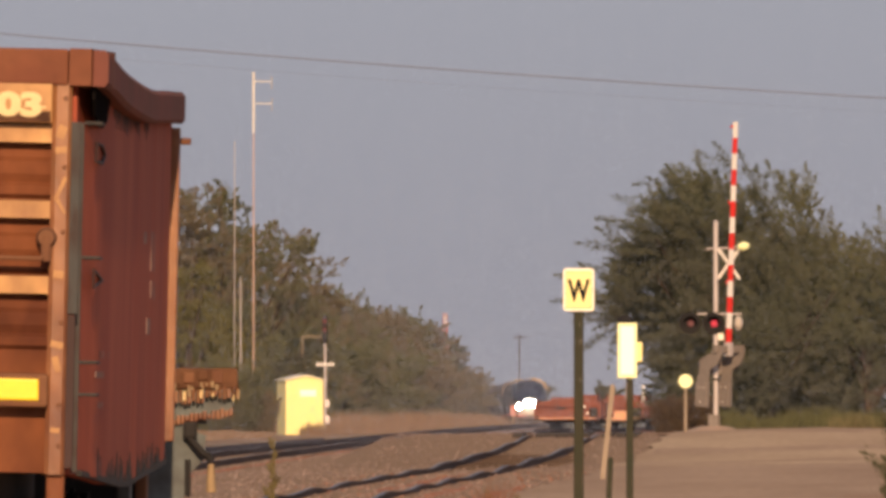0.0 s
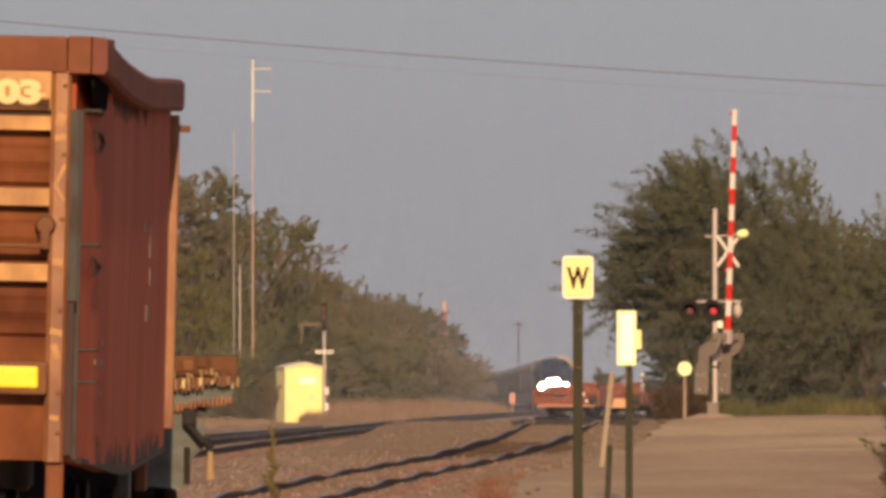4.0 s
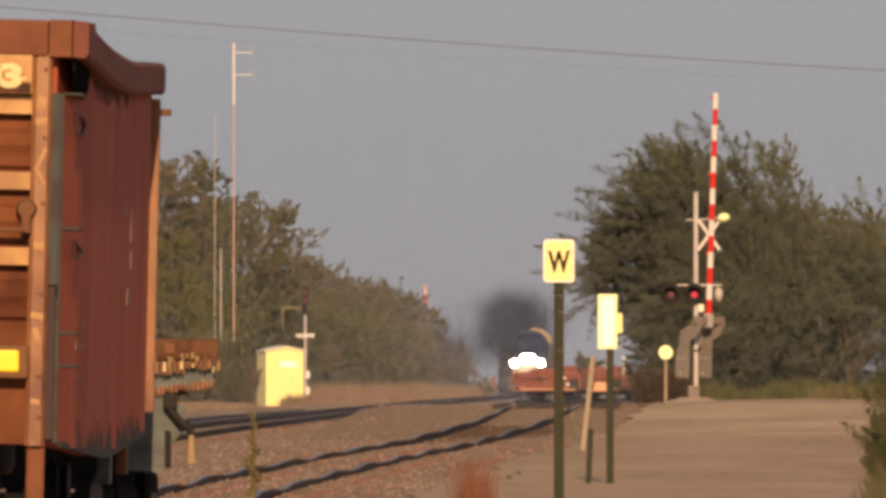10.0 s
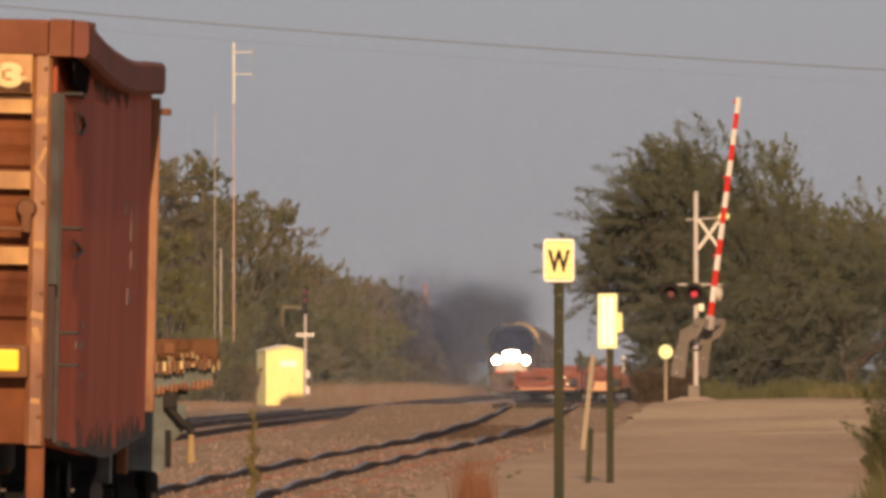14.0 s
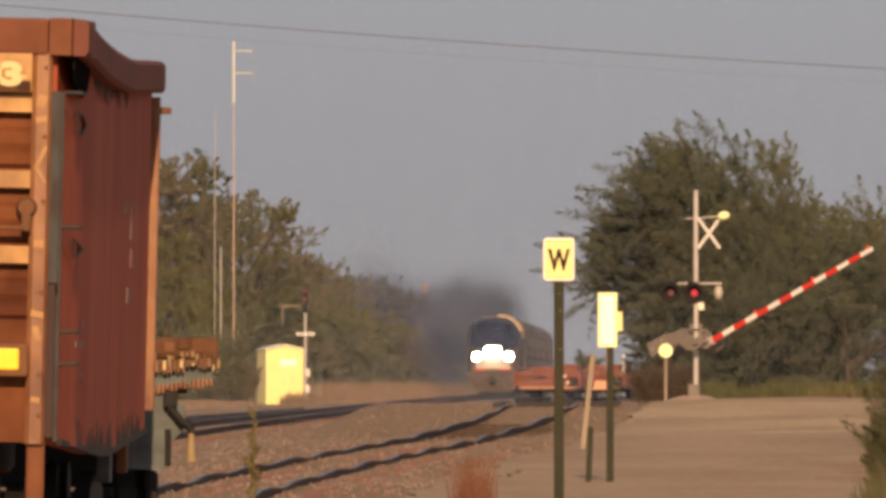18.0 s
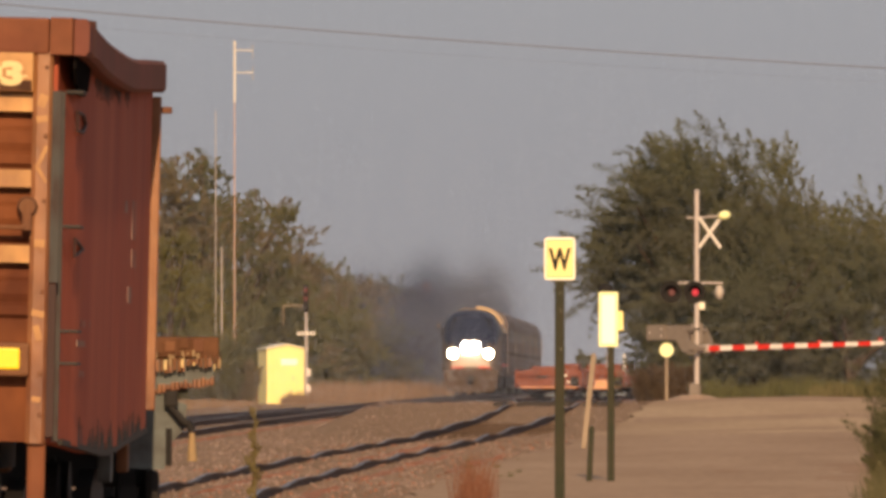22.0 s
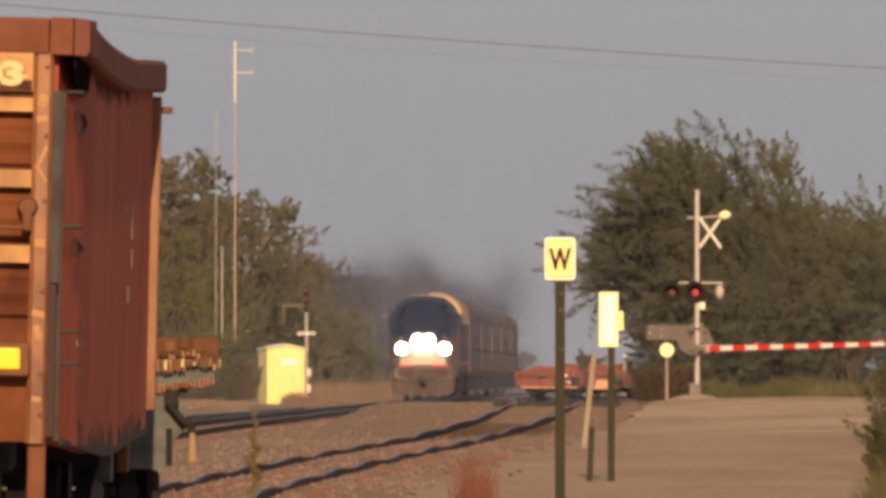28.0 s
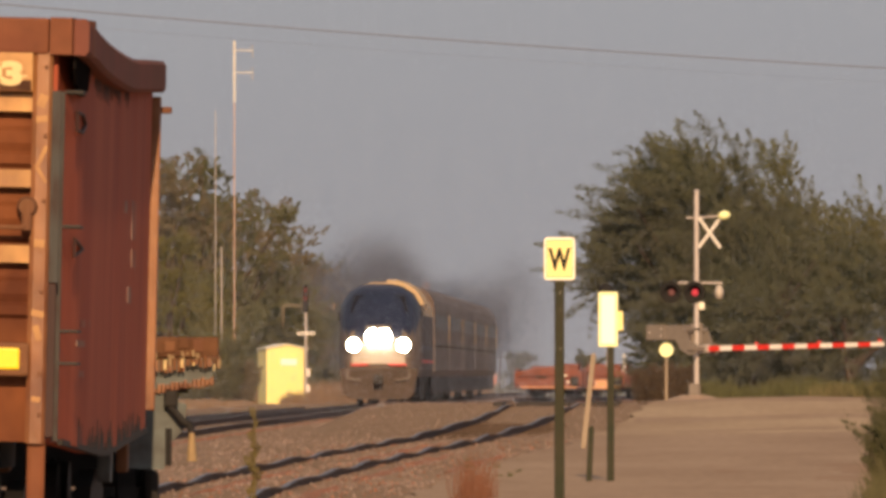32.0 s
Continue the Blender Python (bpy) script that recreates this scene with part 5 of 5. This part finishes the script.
def tree(x, y, height, spread, material, seed, size=0.10, sprays=420, count=26, lean=0.0, low=0.12, wind=0.0, shoots=0, label="olive green leafy tree beside the railway", name="tree", clump=34, reach=0.30):
    rng = np.random.default_rng(seed)
    g = ground_z(x, y)
    t = thing(name, Matrix.Translation((x, y, g)), label, name)
    bm = bmesh.new()
    k = height * 0.55
    prev = Vector((0, 0, -0.2))
    for i in range(4):
        nxt = Vector((lean * (i + 1) * 0.1 + rng.normal(0, 0.08), rng.normal(0, 0.1), k * (i + 1) / 4))
        r0, r1 = height * 0.022 * (1 - i * 0.2), height * 0.022 * (1 - (i + 1) * 0.2)
        rod(bm, prev, nxt, r0, r1, 9)
        prev = nxt
    part("trunk", bm, "bark", t)
    tips = []
    for i in range(9):
        a = i * 2.4 + rng.random()
        z0 = height * rng.uniform(0.15, 0.5)
        r = spread * rng.uniform(0.4, 0.8)
        mid = Vector((math.cos(a) * r * 0.5 + lean * z0 / height, math.sin(a) * r * 0.5, z0 + height * 0.15))
        end = Vector((math.cos(a) * r + lean, math.sin(a) * r, z0 + height * rng.uniform(0.25, 0.42)))
        bm = bmesh.new()
        rod(bm, (0, 0, z0), mid, height * 0.010, height * 0.007, 6)
        rod(bm, mid, end, height * 0.007, height * 0.003, 6)
        part("limb", bm, "bark", t)
    clumps = []
    for i in range(clump):
        a, u = rng.random() * 6.283, rng.random() ** 0.6
        z = height * (low + (0.90 - low) * rng.random())
        env = spread * (math.sin(min(1.0, 0.25 + 0.75 * (1 - abs(z / height - 0.45) / 0.55)) * 1.57)) ** 0.8
        clumps.append((np.array((math.cos(a) * u * env + lean * z / height, math.sin(a) * u * env, z)), spread * rng.uniform(0.18, 0.36) * (34 / clump) ** 0.25))
    sp = []
    for i in range(sprays):
        c, r = clumps[rng.integers(len(clumps))]
        d = rng.normal(0, 1, 3)
        d /= np.linalg.norm(d)
        p = c + d * r * rng.uniform(0.2, 1.0)
        p[2] = max(p[2], 0.15)
        up = d * 0.8 + np.array((lean * 0.12 + wind, 0, 0.55))
        if p[2] > height * 0.72:
            up = up + np.array((0, 0, 0.35))
        up /= np.linalg.norm(up)
        sp.append((p, up, rng.uniform(0.5, 1.5) * spread * reach))
    # long whippy shoots that break the outline
    for i in range(shoots):
        c, r = clumps[rng.integers(len(clumps))]
        if c[2] < height * 0.5:
            continue
        d = np.array((wind * 2.0 + rng.normal(0, 0.45), rng.normal(0, 0.3), rng.uniform(0.5, 1.1)))
        d /= np.linalg.norm(d)
        sp.append((c + d * r * 0.8, d, rng.uniform(1.1, 1.9)))
    leaves("crown", sp, size, material, t, seed + 1, count)
    return t


# the thicket right of the crossing
for args in ((8.4, 372, 8.7, 3.6, "leaf_dark", 11, -0.8), (9.9, 380, 8.7, 3.3, "leaf_olive", 12, 0.2), (12.6, 384, 6.7, 3.4, "leaf_dark", 13, 0.3),
             (15.0, 378, 6.6, 3.2, "leaf_olive", 14, 0.0), (8.2, 374, 8.8, 1.6, "leaf_olive", 18, -0.2), (7.5, 378, 6.6, 2.4, "leaf_dark", 15, -1.2), (8.3, 370, 3.8, 2.0, "leaf_dark", 19, 0.0), (7.1, 373, 2.7, 1.3, "leaf_dark", 20, 0.0), (9.6, 366, 6.0, 3.2, "leaf_dark", 16, 0.0), (12.6, 368, 5.4, 3.2, "leaf_dark", 17, 0)):
    x, y, h, s, m, seed, lean = args
    tree(x, y, h, s, m, seed, 0.046, 330 if s < 2 else 760, 95, lean, 0.4 if seed in (11, 15, 18) else 0.03, -0.42, 34)

# the long belt of trees left of the main line
BELT = [(-11.4, 568, 12.5, 1.7, "leaf_dark"), (-12.2, 530, 8.2, 1.7, "leaf_yellow"), (-10.9, 538, 5.6, 1.8, "leaf_yellow"), (-13.3, 548, 12.6, 3.4, "leaf_brown"), (-14.6, 562, 12.9, 3.9, "leaf_brown"), (-12.3, 556, 12.5, 2.3, "leaf_olive"), (-9.9, 560, 10.6, 3.4, "leaf_olive"), (-10.4, 600, 11.2, 3.6, "leaf_brown"),
        (-8.9, 640, 9.9, 3.6, "leaf_brown"), (-7.8, 690, 8.5, 3.6, "leaf_olive"), (-6.7, 740, 8.0, 3.8, "leaf_brown"), (-6.0, 800, 8.1, 4.0, "leaf_brown"), (-5.2, 860, 9.1, 4.0, "leaf_olive"),
        (-4.4, 930, 9.5, 4.2, "leaf_brown"), (-3.6, 1000, 9.6, 4.4, "leaf_dark"), (-2.9, 1080, 10.0, 4.2, "leaf_brown"), (-1.2, 1160, 8.2, 4.2, "leaf_brown"), (-11.2, 546, 6.4, 3.1, "leaf_olive"),
        (-8.2, 566, 5.4, 2.8, "leaf_olive"), (-6.2, 620, 5.0, 3.0, "leaf_olive"), (-4.6, 700, 4.8, 3.2, "leaf_olive"), (-3.0, 780, 4.6, 3.2, "leaf_brown"), (-1.6, 880, 4.8, 3.4, "leaf_brown"),
        (-0.8, 960, 5.0, 3.6, "leaf_brown"), (-12.6, 552, 6.6, 3.4, "leaf_olive"), (-9.2, 585, 6.0, 3.4, "leaf_brown"), (-7.6, 660, 6.0, 3.4, "leaf_brown"), (-2.4, 1230, 11.7, 3.2, "leaf_dark"),
        (-0.3, 1300, 9.9, 3.0, "leaf_brown"), (0.9, 1380, 9.0, 2.6, "leaf_dark")]
for i, (x, y, h, s, m) in enumerate(BELT):
    tree(x, y, h, s, m, 40 + 3 * i, 0.062 if y < 700 else 0.088, 860, 112 if y < 700 else 70, 0.1, 0.03, 0.06, 8, "tree in a dense brown-green belt along the main line", "tree", 150, 0.17)


def far_wood():
    """Low hazy wood that closes the view beyond the curve."""
    rng = np.random.default_rng(5)
    sp = []
    for i in range(5200):
        x = rng.uniform(-140, 160)
        y = rng.uniform(1450, 1560)
        top = 5.0 + 2.5 * noise.noise((x * 0.05, 0, 2)) + 1.5 * noise.noise((x * 0.3, 0, 4))
        z = glide(GROUND, y) + rng.random() ** 0.7 * top
        sp.append(((x, y, z), (rng.normal(0, 0.3), 0, 1), rng.uniform(1.0, 2.0)))
    tagged(leaves("far_woods", sp, 0.45, "leaf_dark", None, 6, 6), "low distant dark woods on the horizon", "woods", kind="stuff")


far_wood()


def tufts(name, spots, blade, material, label, seed, category="grass"):
    rng = np.random.default_rng(seed)
    V, F = [], []
    for x, y, z, h, n, r in spots:
        for k in range(n):
            a = rng.random() * 6.283
            q = r * math.sqrt(rng.random())
            bx, by = x + math.cos(a) * q, y + math.sin(a) * q
            hh = h * (0.5 + 0.6 * rng.random())
            lx, ly = rng.normal(0, 0.25 * hh), rng.normal(0, 0.25 * hh)
            w = blade * (0.7 + 0.6 * rng.random())
            i = len(V)
            V += [(bx - w, by, z), (bx + w, by, z), (bx + lx * 0.4 + w * 0.7, by + ly * 0.4, z + hh * 0.6), (bx + lx * 0.4 - w * 0.7, by + ly * 0.4, z + hh * 0.6), (bx + lx, by + ly, z + hh)]
            F += [(i, i + 1, i + 2, i + 3), (i + 3, i + 2, i + 4)]
    return tagged(sheet(name, V, F, material), label, category, kind="stuff")


def verge(n, ya, yb, off_lo, off_hi, px, h, seed):
    rng = np.random.default_rng(seed)
    out = []
    for _ in range(n):
        y = rng.uniform(ya, yb)
        x = glide(px, y) + rng.uniform(off_lo, off_hi)
        out.append((x, y, ground_z(x, y) - 0.02, h * rng.uniform(0.5, 1.2), 14, 0.5))
    return out


tufts("dry_grass", verge(1400, 523, 900, -9.5, -3.4, MAIN_X, 1.0, 1) + verge(350, 400, 500, -11, -7.4, MAIN_X, 0.28, 4), 0.02, "grass", "tall dry tan grass along the main line", 2)
tufts("grass_bank", [(x, y, ground_z(x, y) - 0.02, 0.62 + 0.35 * noise.noise((x * 0.6, 3, 1)), 14, 0.5) for x, y in [(random.uniform(6.6, 24), random.uniform(291, 320)) for _ in range(1100)]], 0.013, "weed_green", "green grass and weeds under the thicket", 3)


def bush(x, y, h, r, material, seed, label, name="bush", n=170):
    rng = np.random.default_rng(seed)
    g = ground_z(x, y)
    t = thing(name, Matrix.Translation((x, y, g)), label, "bush")
    sp = []
    bm = bmesh.new()
    for i in range(n):
        a = rng.random() * 6.283
        d = np.array((math.cos(a) * rng.uniform(0.1, 0.7), math.sin(a) * rng.uniform(0.1, 0.7), 1.0))
        d /= np.linalg.norm(d)
        q = r * math.sqrt(rng.random()) * 0.7
        p = np.array((math.cos(a) * q, math.sin(a) * q, rng.uniform(0, 0.55) * h))
        sp.append((p, d, h * rng.uniform(0.3, 0.5)))
        if i % 6 == 0:
            rod(bm, (p[0] * 0.6, p[1] * 0.6, 0), p + d * h * 0.3, 0.012, 0.005, 5)
    part("stems", bm, "bark", t)
    leaves("foliage", sp, 0.03 if 200 < y < 400 else (0.06 if y > 400 else 0.017), material, t, seed + 1, 330 if y < 200 else 130)


bush(5.66, 140, 1.4, 0.72, "weed_green", 70, "green roadside bush on the verge")
bush(6.02, 146, 2.15, 0.85, "weed_green", 71, "green roadside bush on the verge")
tufts("roadside_grass", [(4.95 + 0.045 * k + random.uniform(-0.1, 0.1), 136 + 0.4 * k, ground_z(5.2, 140) - 0.02, 0.35 + 0.055 * k, 90, 0.22) for k in range(20)], 0.004, "verge_grass", "tall yellow-green roadside grass in front of the bushes", 21)
tufts("dry_weed", [(0.24 + 0.055 * k, 141 + 1.3 * k, ground_z(0.3, 143) - 0.02, 0.62 + 0.12 * math.sin(k * 2.1), 62, 0.17) for k in range(6)], 0.0032, "weed_dry", "dry rust-brown weeds beside the siding", 12, "weeds")


def tall_weed():
    x, y = -1.9, 118
    g = ground_z(x, y)
    t = thing("tall_weed", Matrix.Translation((x, y, g)), "tall pale yellow-green weed stalk", "weed")
    rod(bm := bmesh.new(), (0, 0, 0), (0.02, 0, 1.3 - g), 0.016, 0.006, 6)
    part("stalk", bm, "weed_yellow", t)
    sp = [((0.0, 0, z), (0.55 * math.cos(z * 137), 0.55 * math.sin(z * 137), 0.8), 0.07 + 0.11 * math.sin(2.9 * (z - 0.25)) ** 2) for z in band(0.3, 1.25 - g, 30)]
    leaves("leaf_whorl", sp, 0.022, "weed_yellow", t, 9, 170)


tall_weed()
bush(-10.3, 516, 3.7, 1.5, "leaf_olive", 75, "leafy green shrub at the foot of the radio masts", "shrub", 260)
bush(-8.9, 517, 2.3, 0.9, "leaf_brown", 76, "leafy brown shrub beside the signal shelter", "shrub", 160)
tufts("verge_grass", [(x, y, ground_z(x, y) - 0.02, 0.45 + 0.3 * noise.noise((x * 0.8, 5, 1)), 16, 0.4) for x, y in [(random.uniform(9.2, 15), random.uniform(285, 291)) for _ in range(160)]], 0.012, "verge_grass", "tall yellow-green grass beyond the gravel road", 23)
bush(5.35, 300, 1.25, 0.55, "brush_brown", 73, "low brown shrub behind the crossing signal", "shrub", 200)
bush(5.95, 302, 1.35, 0.6, "brush_brown", 77, "low brown shrub behind the crossing signal", "shrub", 200)
bush(7.02, 560, 2.9, 0.2, "leaf_dark", 78, "dark leafy shrub behind the work cars", "shrub", 70)
tufts("dry_brush", [(-6.95 + 0.16 * k, 518.6 - 0.1 * k, 0.36, 0.45 + 0.10 * (k % 3), 60, 0.3) for k in range(6)], 0.012, "grass", "dry tan brush against the signal shelter", 22, "brush")
tree(8.6, 1400, 9.0, 2.2, "leaf_dark", 180, 0.13, 300, 40, 0.0, 0.05, 0.0, 4, "small distant hazy tree beside the line", "tree")
bush(6.9, 305, 1.0, 0.7, "leaf_olive", 74, "low green shrub behind the crossing signal", "shrub", 120)
SPRIGS = [(random.uniform(0.3, 1.3), random.uniform(150, 200)) for _ in range(9)]
tufts("weed_sprigs", [(x, y, ground_z(x, y), random.uniform(0.05, 0.14), 12, 0.06) for x, y in SPRIGS], 0.006, "weed_green", "sparse small green weeds in the gravel", 15, "weeds")


def stones(name, count, seed, lo, hi, px_lo, px_hi, material, ya, yb, label, big=0.03):
    """Loose ballast over the banks that the lens looks along."""
    rng = np.random.default_rng(seed)
    base = np.array([(1, 0, 0), (-1, 0, 0), (0, 1, 0), (0, -1, 0), (0, 0, 1), (0, 0, -1)], float)
    tri = np.array([(0, 2, 4), (2, 1, 4), (1, 3, 4), (3, 0, 4), (2, 0, 5), (1, 2, 5), (3, 1, 5), (0, 3, 5)])
    V, F = [], []
    for k in range(count):
        y = ya + (yb - ya) * rng.random() ** 1.3
        x = rng.uniform(glide(px_lo, y) + lo, glide(px_hi, y) + hi)
        z = ground_z(x, y)
        for px, pz, bed in ((MAIN_X, MAIN_Z, 0.09), (SIDE_X, SIDE_Z, 0.0)):
            o = abs(x - glide(px, y))
            if o < 2.9:
                z = max(z, glide(pz, y) - bed - (0.19 if o < 1.75 else 0.2 + 0.365 * (o - 1.75)) - 0.02)
        r = rng.uniform(0.014, big)
        V.append(np.array((x, y, z + r * 0.25)) + base * (r * rng.uniform(0.6, 1.25, (6, 1))))
        F.append(tri + 6 * k)
    tagged(sheet(name, np.concatenate(V).tolist(), np.concatenate(F).tolist(), material), label, "stones", kind="stuff")


stones("loose_ballast", 11000, 8, 0.9, 2.9, MAIN_X, SIDE_X, "stone", 118, 330, "loose grey-brown ballast stones around the tracks")
stones("pale_ballast", 1300, 9, 0.9, 2.6, MAIN_X, SIDE_X, "pale_stone", 118, 330, "pale grey ballast stones between the tracks", 0.028)
stones("rusty_ballast", 900, 10, -1.7, 2.6, SIDE_X, SIDE_X, "rust_stone", 112, 230, "rust-stained ballast stones along the siding")
stones("road_stones", 900, 11, 2.8, 9.0, SIDE_X, SIDE_X, "stone", 112, 240, "scattered small stones on the dusty road", 0.022)


def rust_bands(px, pz, spans, bed):
    """Streaks of rust dust on the ballast just outside a rail."""
    for y0, y1, off, wide, seed in spans:
        rows = []
        for y in band(y0, y1, max(6, int((y1 - y0) / 1.5))):
            k = math.sin(math.pi * (y - y0) / (y1 - y0)) ** 0.5
            w = wide * k * (0.65 + 0.6 * noise.noise((y * 0.25, seed, 0)))
            c = glide(px, y) + off + 0.12 * noise.noise((y * 0.2, seed, 5))
            for q in (-1.0, -0.6, -0.2, 0.2, 0.6, 1.0):
                o = c + q * w
                d = abs(o - glide(px, y))
                z = max(ground_z(o, y), glide(pz, y) - bed - (0.185 if d < 1.75 else 0.185 + 0.365 * (d - 1.75)))
                rows.append((o, y, z + 0.022 - 0.05 * q * q + 0.03 * noise.noise((o * 3.0, y * 0.8, seed))))
        n = len(rows) // 6
        faces = [(6 * j + i, 6 * j + i + 1, 6 * j + i + 7, 6 * j + i + 6) for j in range(n - 1) for i in range(5)]
        tagged(sheet("rust_streak", rows, faces, "rust_dust"), "orange streak of rust dust on the ballast beside a rail", "rust dust", kind="stuff")


rust_bands(SIDE_X, SIDE_Z, ((112, 136, 1.20, 0.34, 1.0), (130, 160, 1.25, 0.40, 2.0), (150, 182, -0.25, 0.30, 3.0), (165, 205, 1.25, 0.36, 4.0), (190, 226, 0.1, 0.30, 5.0), (118, 140, -0.2, 0.25, 6.0),
                            (132, 158, 3.4, 0.30, 10.0), (150, 184, 2.9, 0.32, 11.0), (176, 204, 2.2, 0.28, 12.0)), 0.0)
rust_bands(MAIN_X, MAIN_Z, ((215, 250, 1.35, 0.28, 7.0), (245, 290, 1.4, 0.30, 8.0), (285, 330, 1.35, 0.25, 9.0)), 0.09)


def crossing_slab():
    """Concrete panels of the road over the main line."""
    for k in range(3):
        y = 397 + 4.2 * k
        box(bm := bmesh.new(), (0, 0, 0), (1.0, 4.15, 0.16), None, 0.02)
        p = part("crossing_panel", bm, "concrete")
        p.matrix_world = Matrix.Translation((glide(MAIN_X, y) + 1.36, y, glide(MAIN_Z, y) - 0.10)) @ pose(0, 0, 0, 0, 0, -1.2)
        tagged(p, "pale concrete crossing panel beside the main line rail", "crossing panel", "crossing panels", "structure")


crossing_slab()


# ---- evening haze: added banks of pale flakes that imitate lightening with distance ----
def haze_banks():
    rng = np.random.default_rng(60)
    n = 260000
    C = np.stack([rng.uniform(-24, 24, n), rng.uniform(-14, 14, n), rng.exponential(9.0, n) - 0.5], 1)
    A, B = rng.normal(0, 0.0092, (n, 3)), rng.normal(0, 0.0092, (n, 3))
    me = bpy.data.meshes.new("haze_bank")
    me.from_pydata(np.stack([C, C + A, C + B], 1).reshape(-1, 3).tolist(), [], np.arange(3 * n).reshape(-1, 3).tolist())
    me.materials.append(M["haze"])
    # the banks grow with the distance, so they still span the view
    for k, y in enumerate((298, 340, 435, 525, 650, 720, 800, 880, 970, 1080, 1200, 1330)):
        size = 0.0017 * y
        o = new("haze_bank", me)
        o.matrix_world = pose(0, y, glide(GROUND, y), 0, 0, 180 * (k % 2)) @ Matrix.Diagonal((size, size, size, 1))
        tagged(o, "thin bank of pale flakes imitating evening haze", "haze", "haze over the line", "stuff")


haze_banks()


# ---- smoke: soft clusters of tiny soot flakes ----
def smoke_mesh(seed, n, soot):
    rng = np.random.default_rng(seed)
    me = bpy.data.meshes.new("smoke_puff")
    lobes = rng.normal(0, 0.42, (9, 3))
    C = lobes[rng.integers(9, size=n)] + rng.normal(0, 0.34, (n, 3))
    A, B = rng.normal(0, 0.006, (n, 3)), rng.normal(0, 0.006, (n, 3))
    V = np.stack([C, C + A, C + B], 1).reshape(-1, 3)
    me.from_pydata(V.tolist(), [], np.arange(3 * n).reshape(-1, 3).tolist())
    me.materials.append(M[soot])
    return me


SMOKE = [smoke_mesh(90 + k, 46000, "smoke") for k in range(4)]
THIN = [smoke_mesh(95 + k, 40000, "thin_smoke") for k in range(3)]
SOFT = [smoke_mesh(99 + k, 36000, "smoke") for k in range(2)]
# seconds at which each puff leaves the exhaust, its size, drift to the side, rise
PUFFS = []
for k in range(120):
    rng_p = random.Random(300 + k)
    born = 6.5 + k * 0.148 if k < 40 else 12.4 + (k - 40) * 0.305
    if k >= 104:
        born = 6.9 + (k - 104) * 0.19
    dark = k < 40 or k % 2 == 0
    if k < 14 or k >= 104:
        PUFFS.append((born, rng_p.uniform(1.1, 1.6), rng_p.uniform(-1.7, -0.4), rng_p.uniform(-0.45, 0.22)))
    elif k < 40:
        PUFFS.append((born, rng_p.uniform(1.5, 2.6), rng_p.uniform(-5.6, -0.5), rng_p.uniform(-1.0, 0.04)))
    elif dark:
        PUFFS.append((born, rng_p.uniform(1.3, 2.2), rng_p.uniform(-3.4, -0.3), rng_p.uniform(-0.95, 0.05)))
    else:
        PUFFS.append((born, rng_p.uniform(1.8, 2.8), rng_p.uniform(-3.6, 0.7), rng_p.uniform(-1.0, 0.0)))
puffs = []
for k, row in enumerate(PUFFS):
    o = new("smoke_puff", SMOKE[k % 4] if k < 40 or k >= 104 else (THIN[k % 3] if k % 2 or k > 66 else SOFT[k % 2]))
    o.scale = (row[1] * (0.72 if 66 < k < 104 else 1.0),) * 3
    tagged(o, "drifting puff of dark diesel smoke" if k < 40 or k >= 104 or (k % 2 == 0 and k <= 66) else "thin grey wisp of diesel smoke", "smoke", "smoke behind the locomotive", "stuff")
    puffs.append(o)


# ---- what moves ----
def train_at(t):
    return 418 + 16.5 * (32 - t)


def rolling(dist, base):
    """Pose of a vehicle whose front stands dist along the line, with base between its bogies."""
    a, b = dist + 2.5, dist + 2.5 + base
    pa, pb = Vector((glide(MAIN_X, a), a, glide(MAIN_Z, a))), Vector((glide(MAIN_X, b), b, glide(MAIN_Z, b)))
    d = (pb - pa).normalized()
    turn = math.degrees(math.atan2(-d.x, d.y))
    p = pa - d * 2.5
    return pose(p.x, p.y, p.z, math.degrees(math.asin(d.z)), 0, turn)


GATE = [(0, 87.6), (13.0, 87.6), (13.3, 87.4), (13.5, 87.0), (14, 80.5),
        (14.5, 72.6), (15.5, 56.3), (16.5, 40.6), (17, 34.4), (17.5, 28.8), (18, 24.0), (18.5, 19.6), (19, 15.7), (19.5, 12.3),
        (20, 9.3), (20.5, 7.0), (21, 4.7), (21.5, 3.1), (22, 1.3), (22.5, 0.9), (23, 1.2), (24, 1.1), (32, 1.1)]


def motions():
    times = [0.5 * k for k in range(65)]
    walk(loco, [(t, rolling(train_at(t), 15)) for t in times])
    for i, c in enumerate(coaches):
        walk(c, [(t, rolling(train_at(t) + 21.4 + 26.2 * i, 19.5)) for t in times])
    walk(gate, [(t, GATE_AT @ pose(0, 0, 0, 0, -a, 0)) for t, a in GATE])
    for o, (born, size, side, rise) in zip(puffs, PUFFS):
        at = train_at(born) + 7
        x0, z0 = glide(MAIN_X, at), glide(MAIN_Z, at)
        side *= min(1.0, max(0.15, (at - 380) / 380))
        rows = []
        for t in times:
            age = t - born
            if age < -0.3:
                # still within the engine, under the roadbed
                rows.append((t, pose(x0, at, z0 - 6)))
            else:
                k = max(0.0, age)
                rows.append((t, pose(x0 + side * 5.0 * (1 - math.exp(-k / 5.0)), at + 1.5 * k, z0 + 4.5 + 1.2 * (1 - math.exp(-k)) + 5.5 * rise * (1 - math.exp(-k / 2.2)), 0, 0, 7 * k)))
        walk(o, rows)


motions()
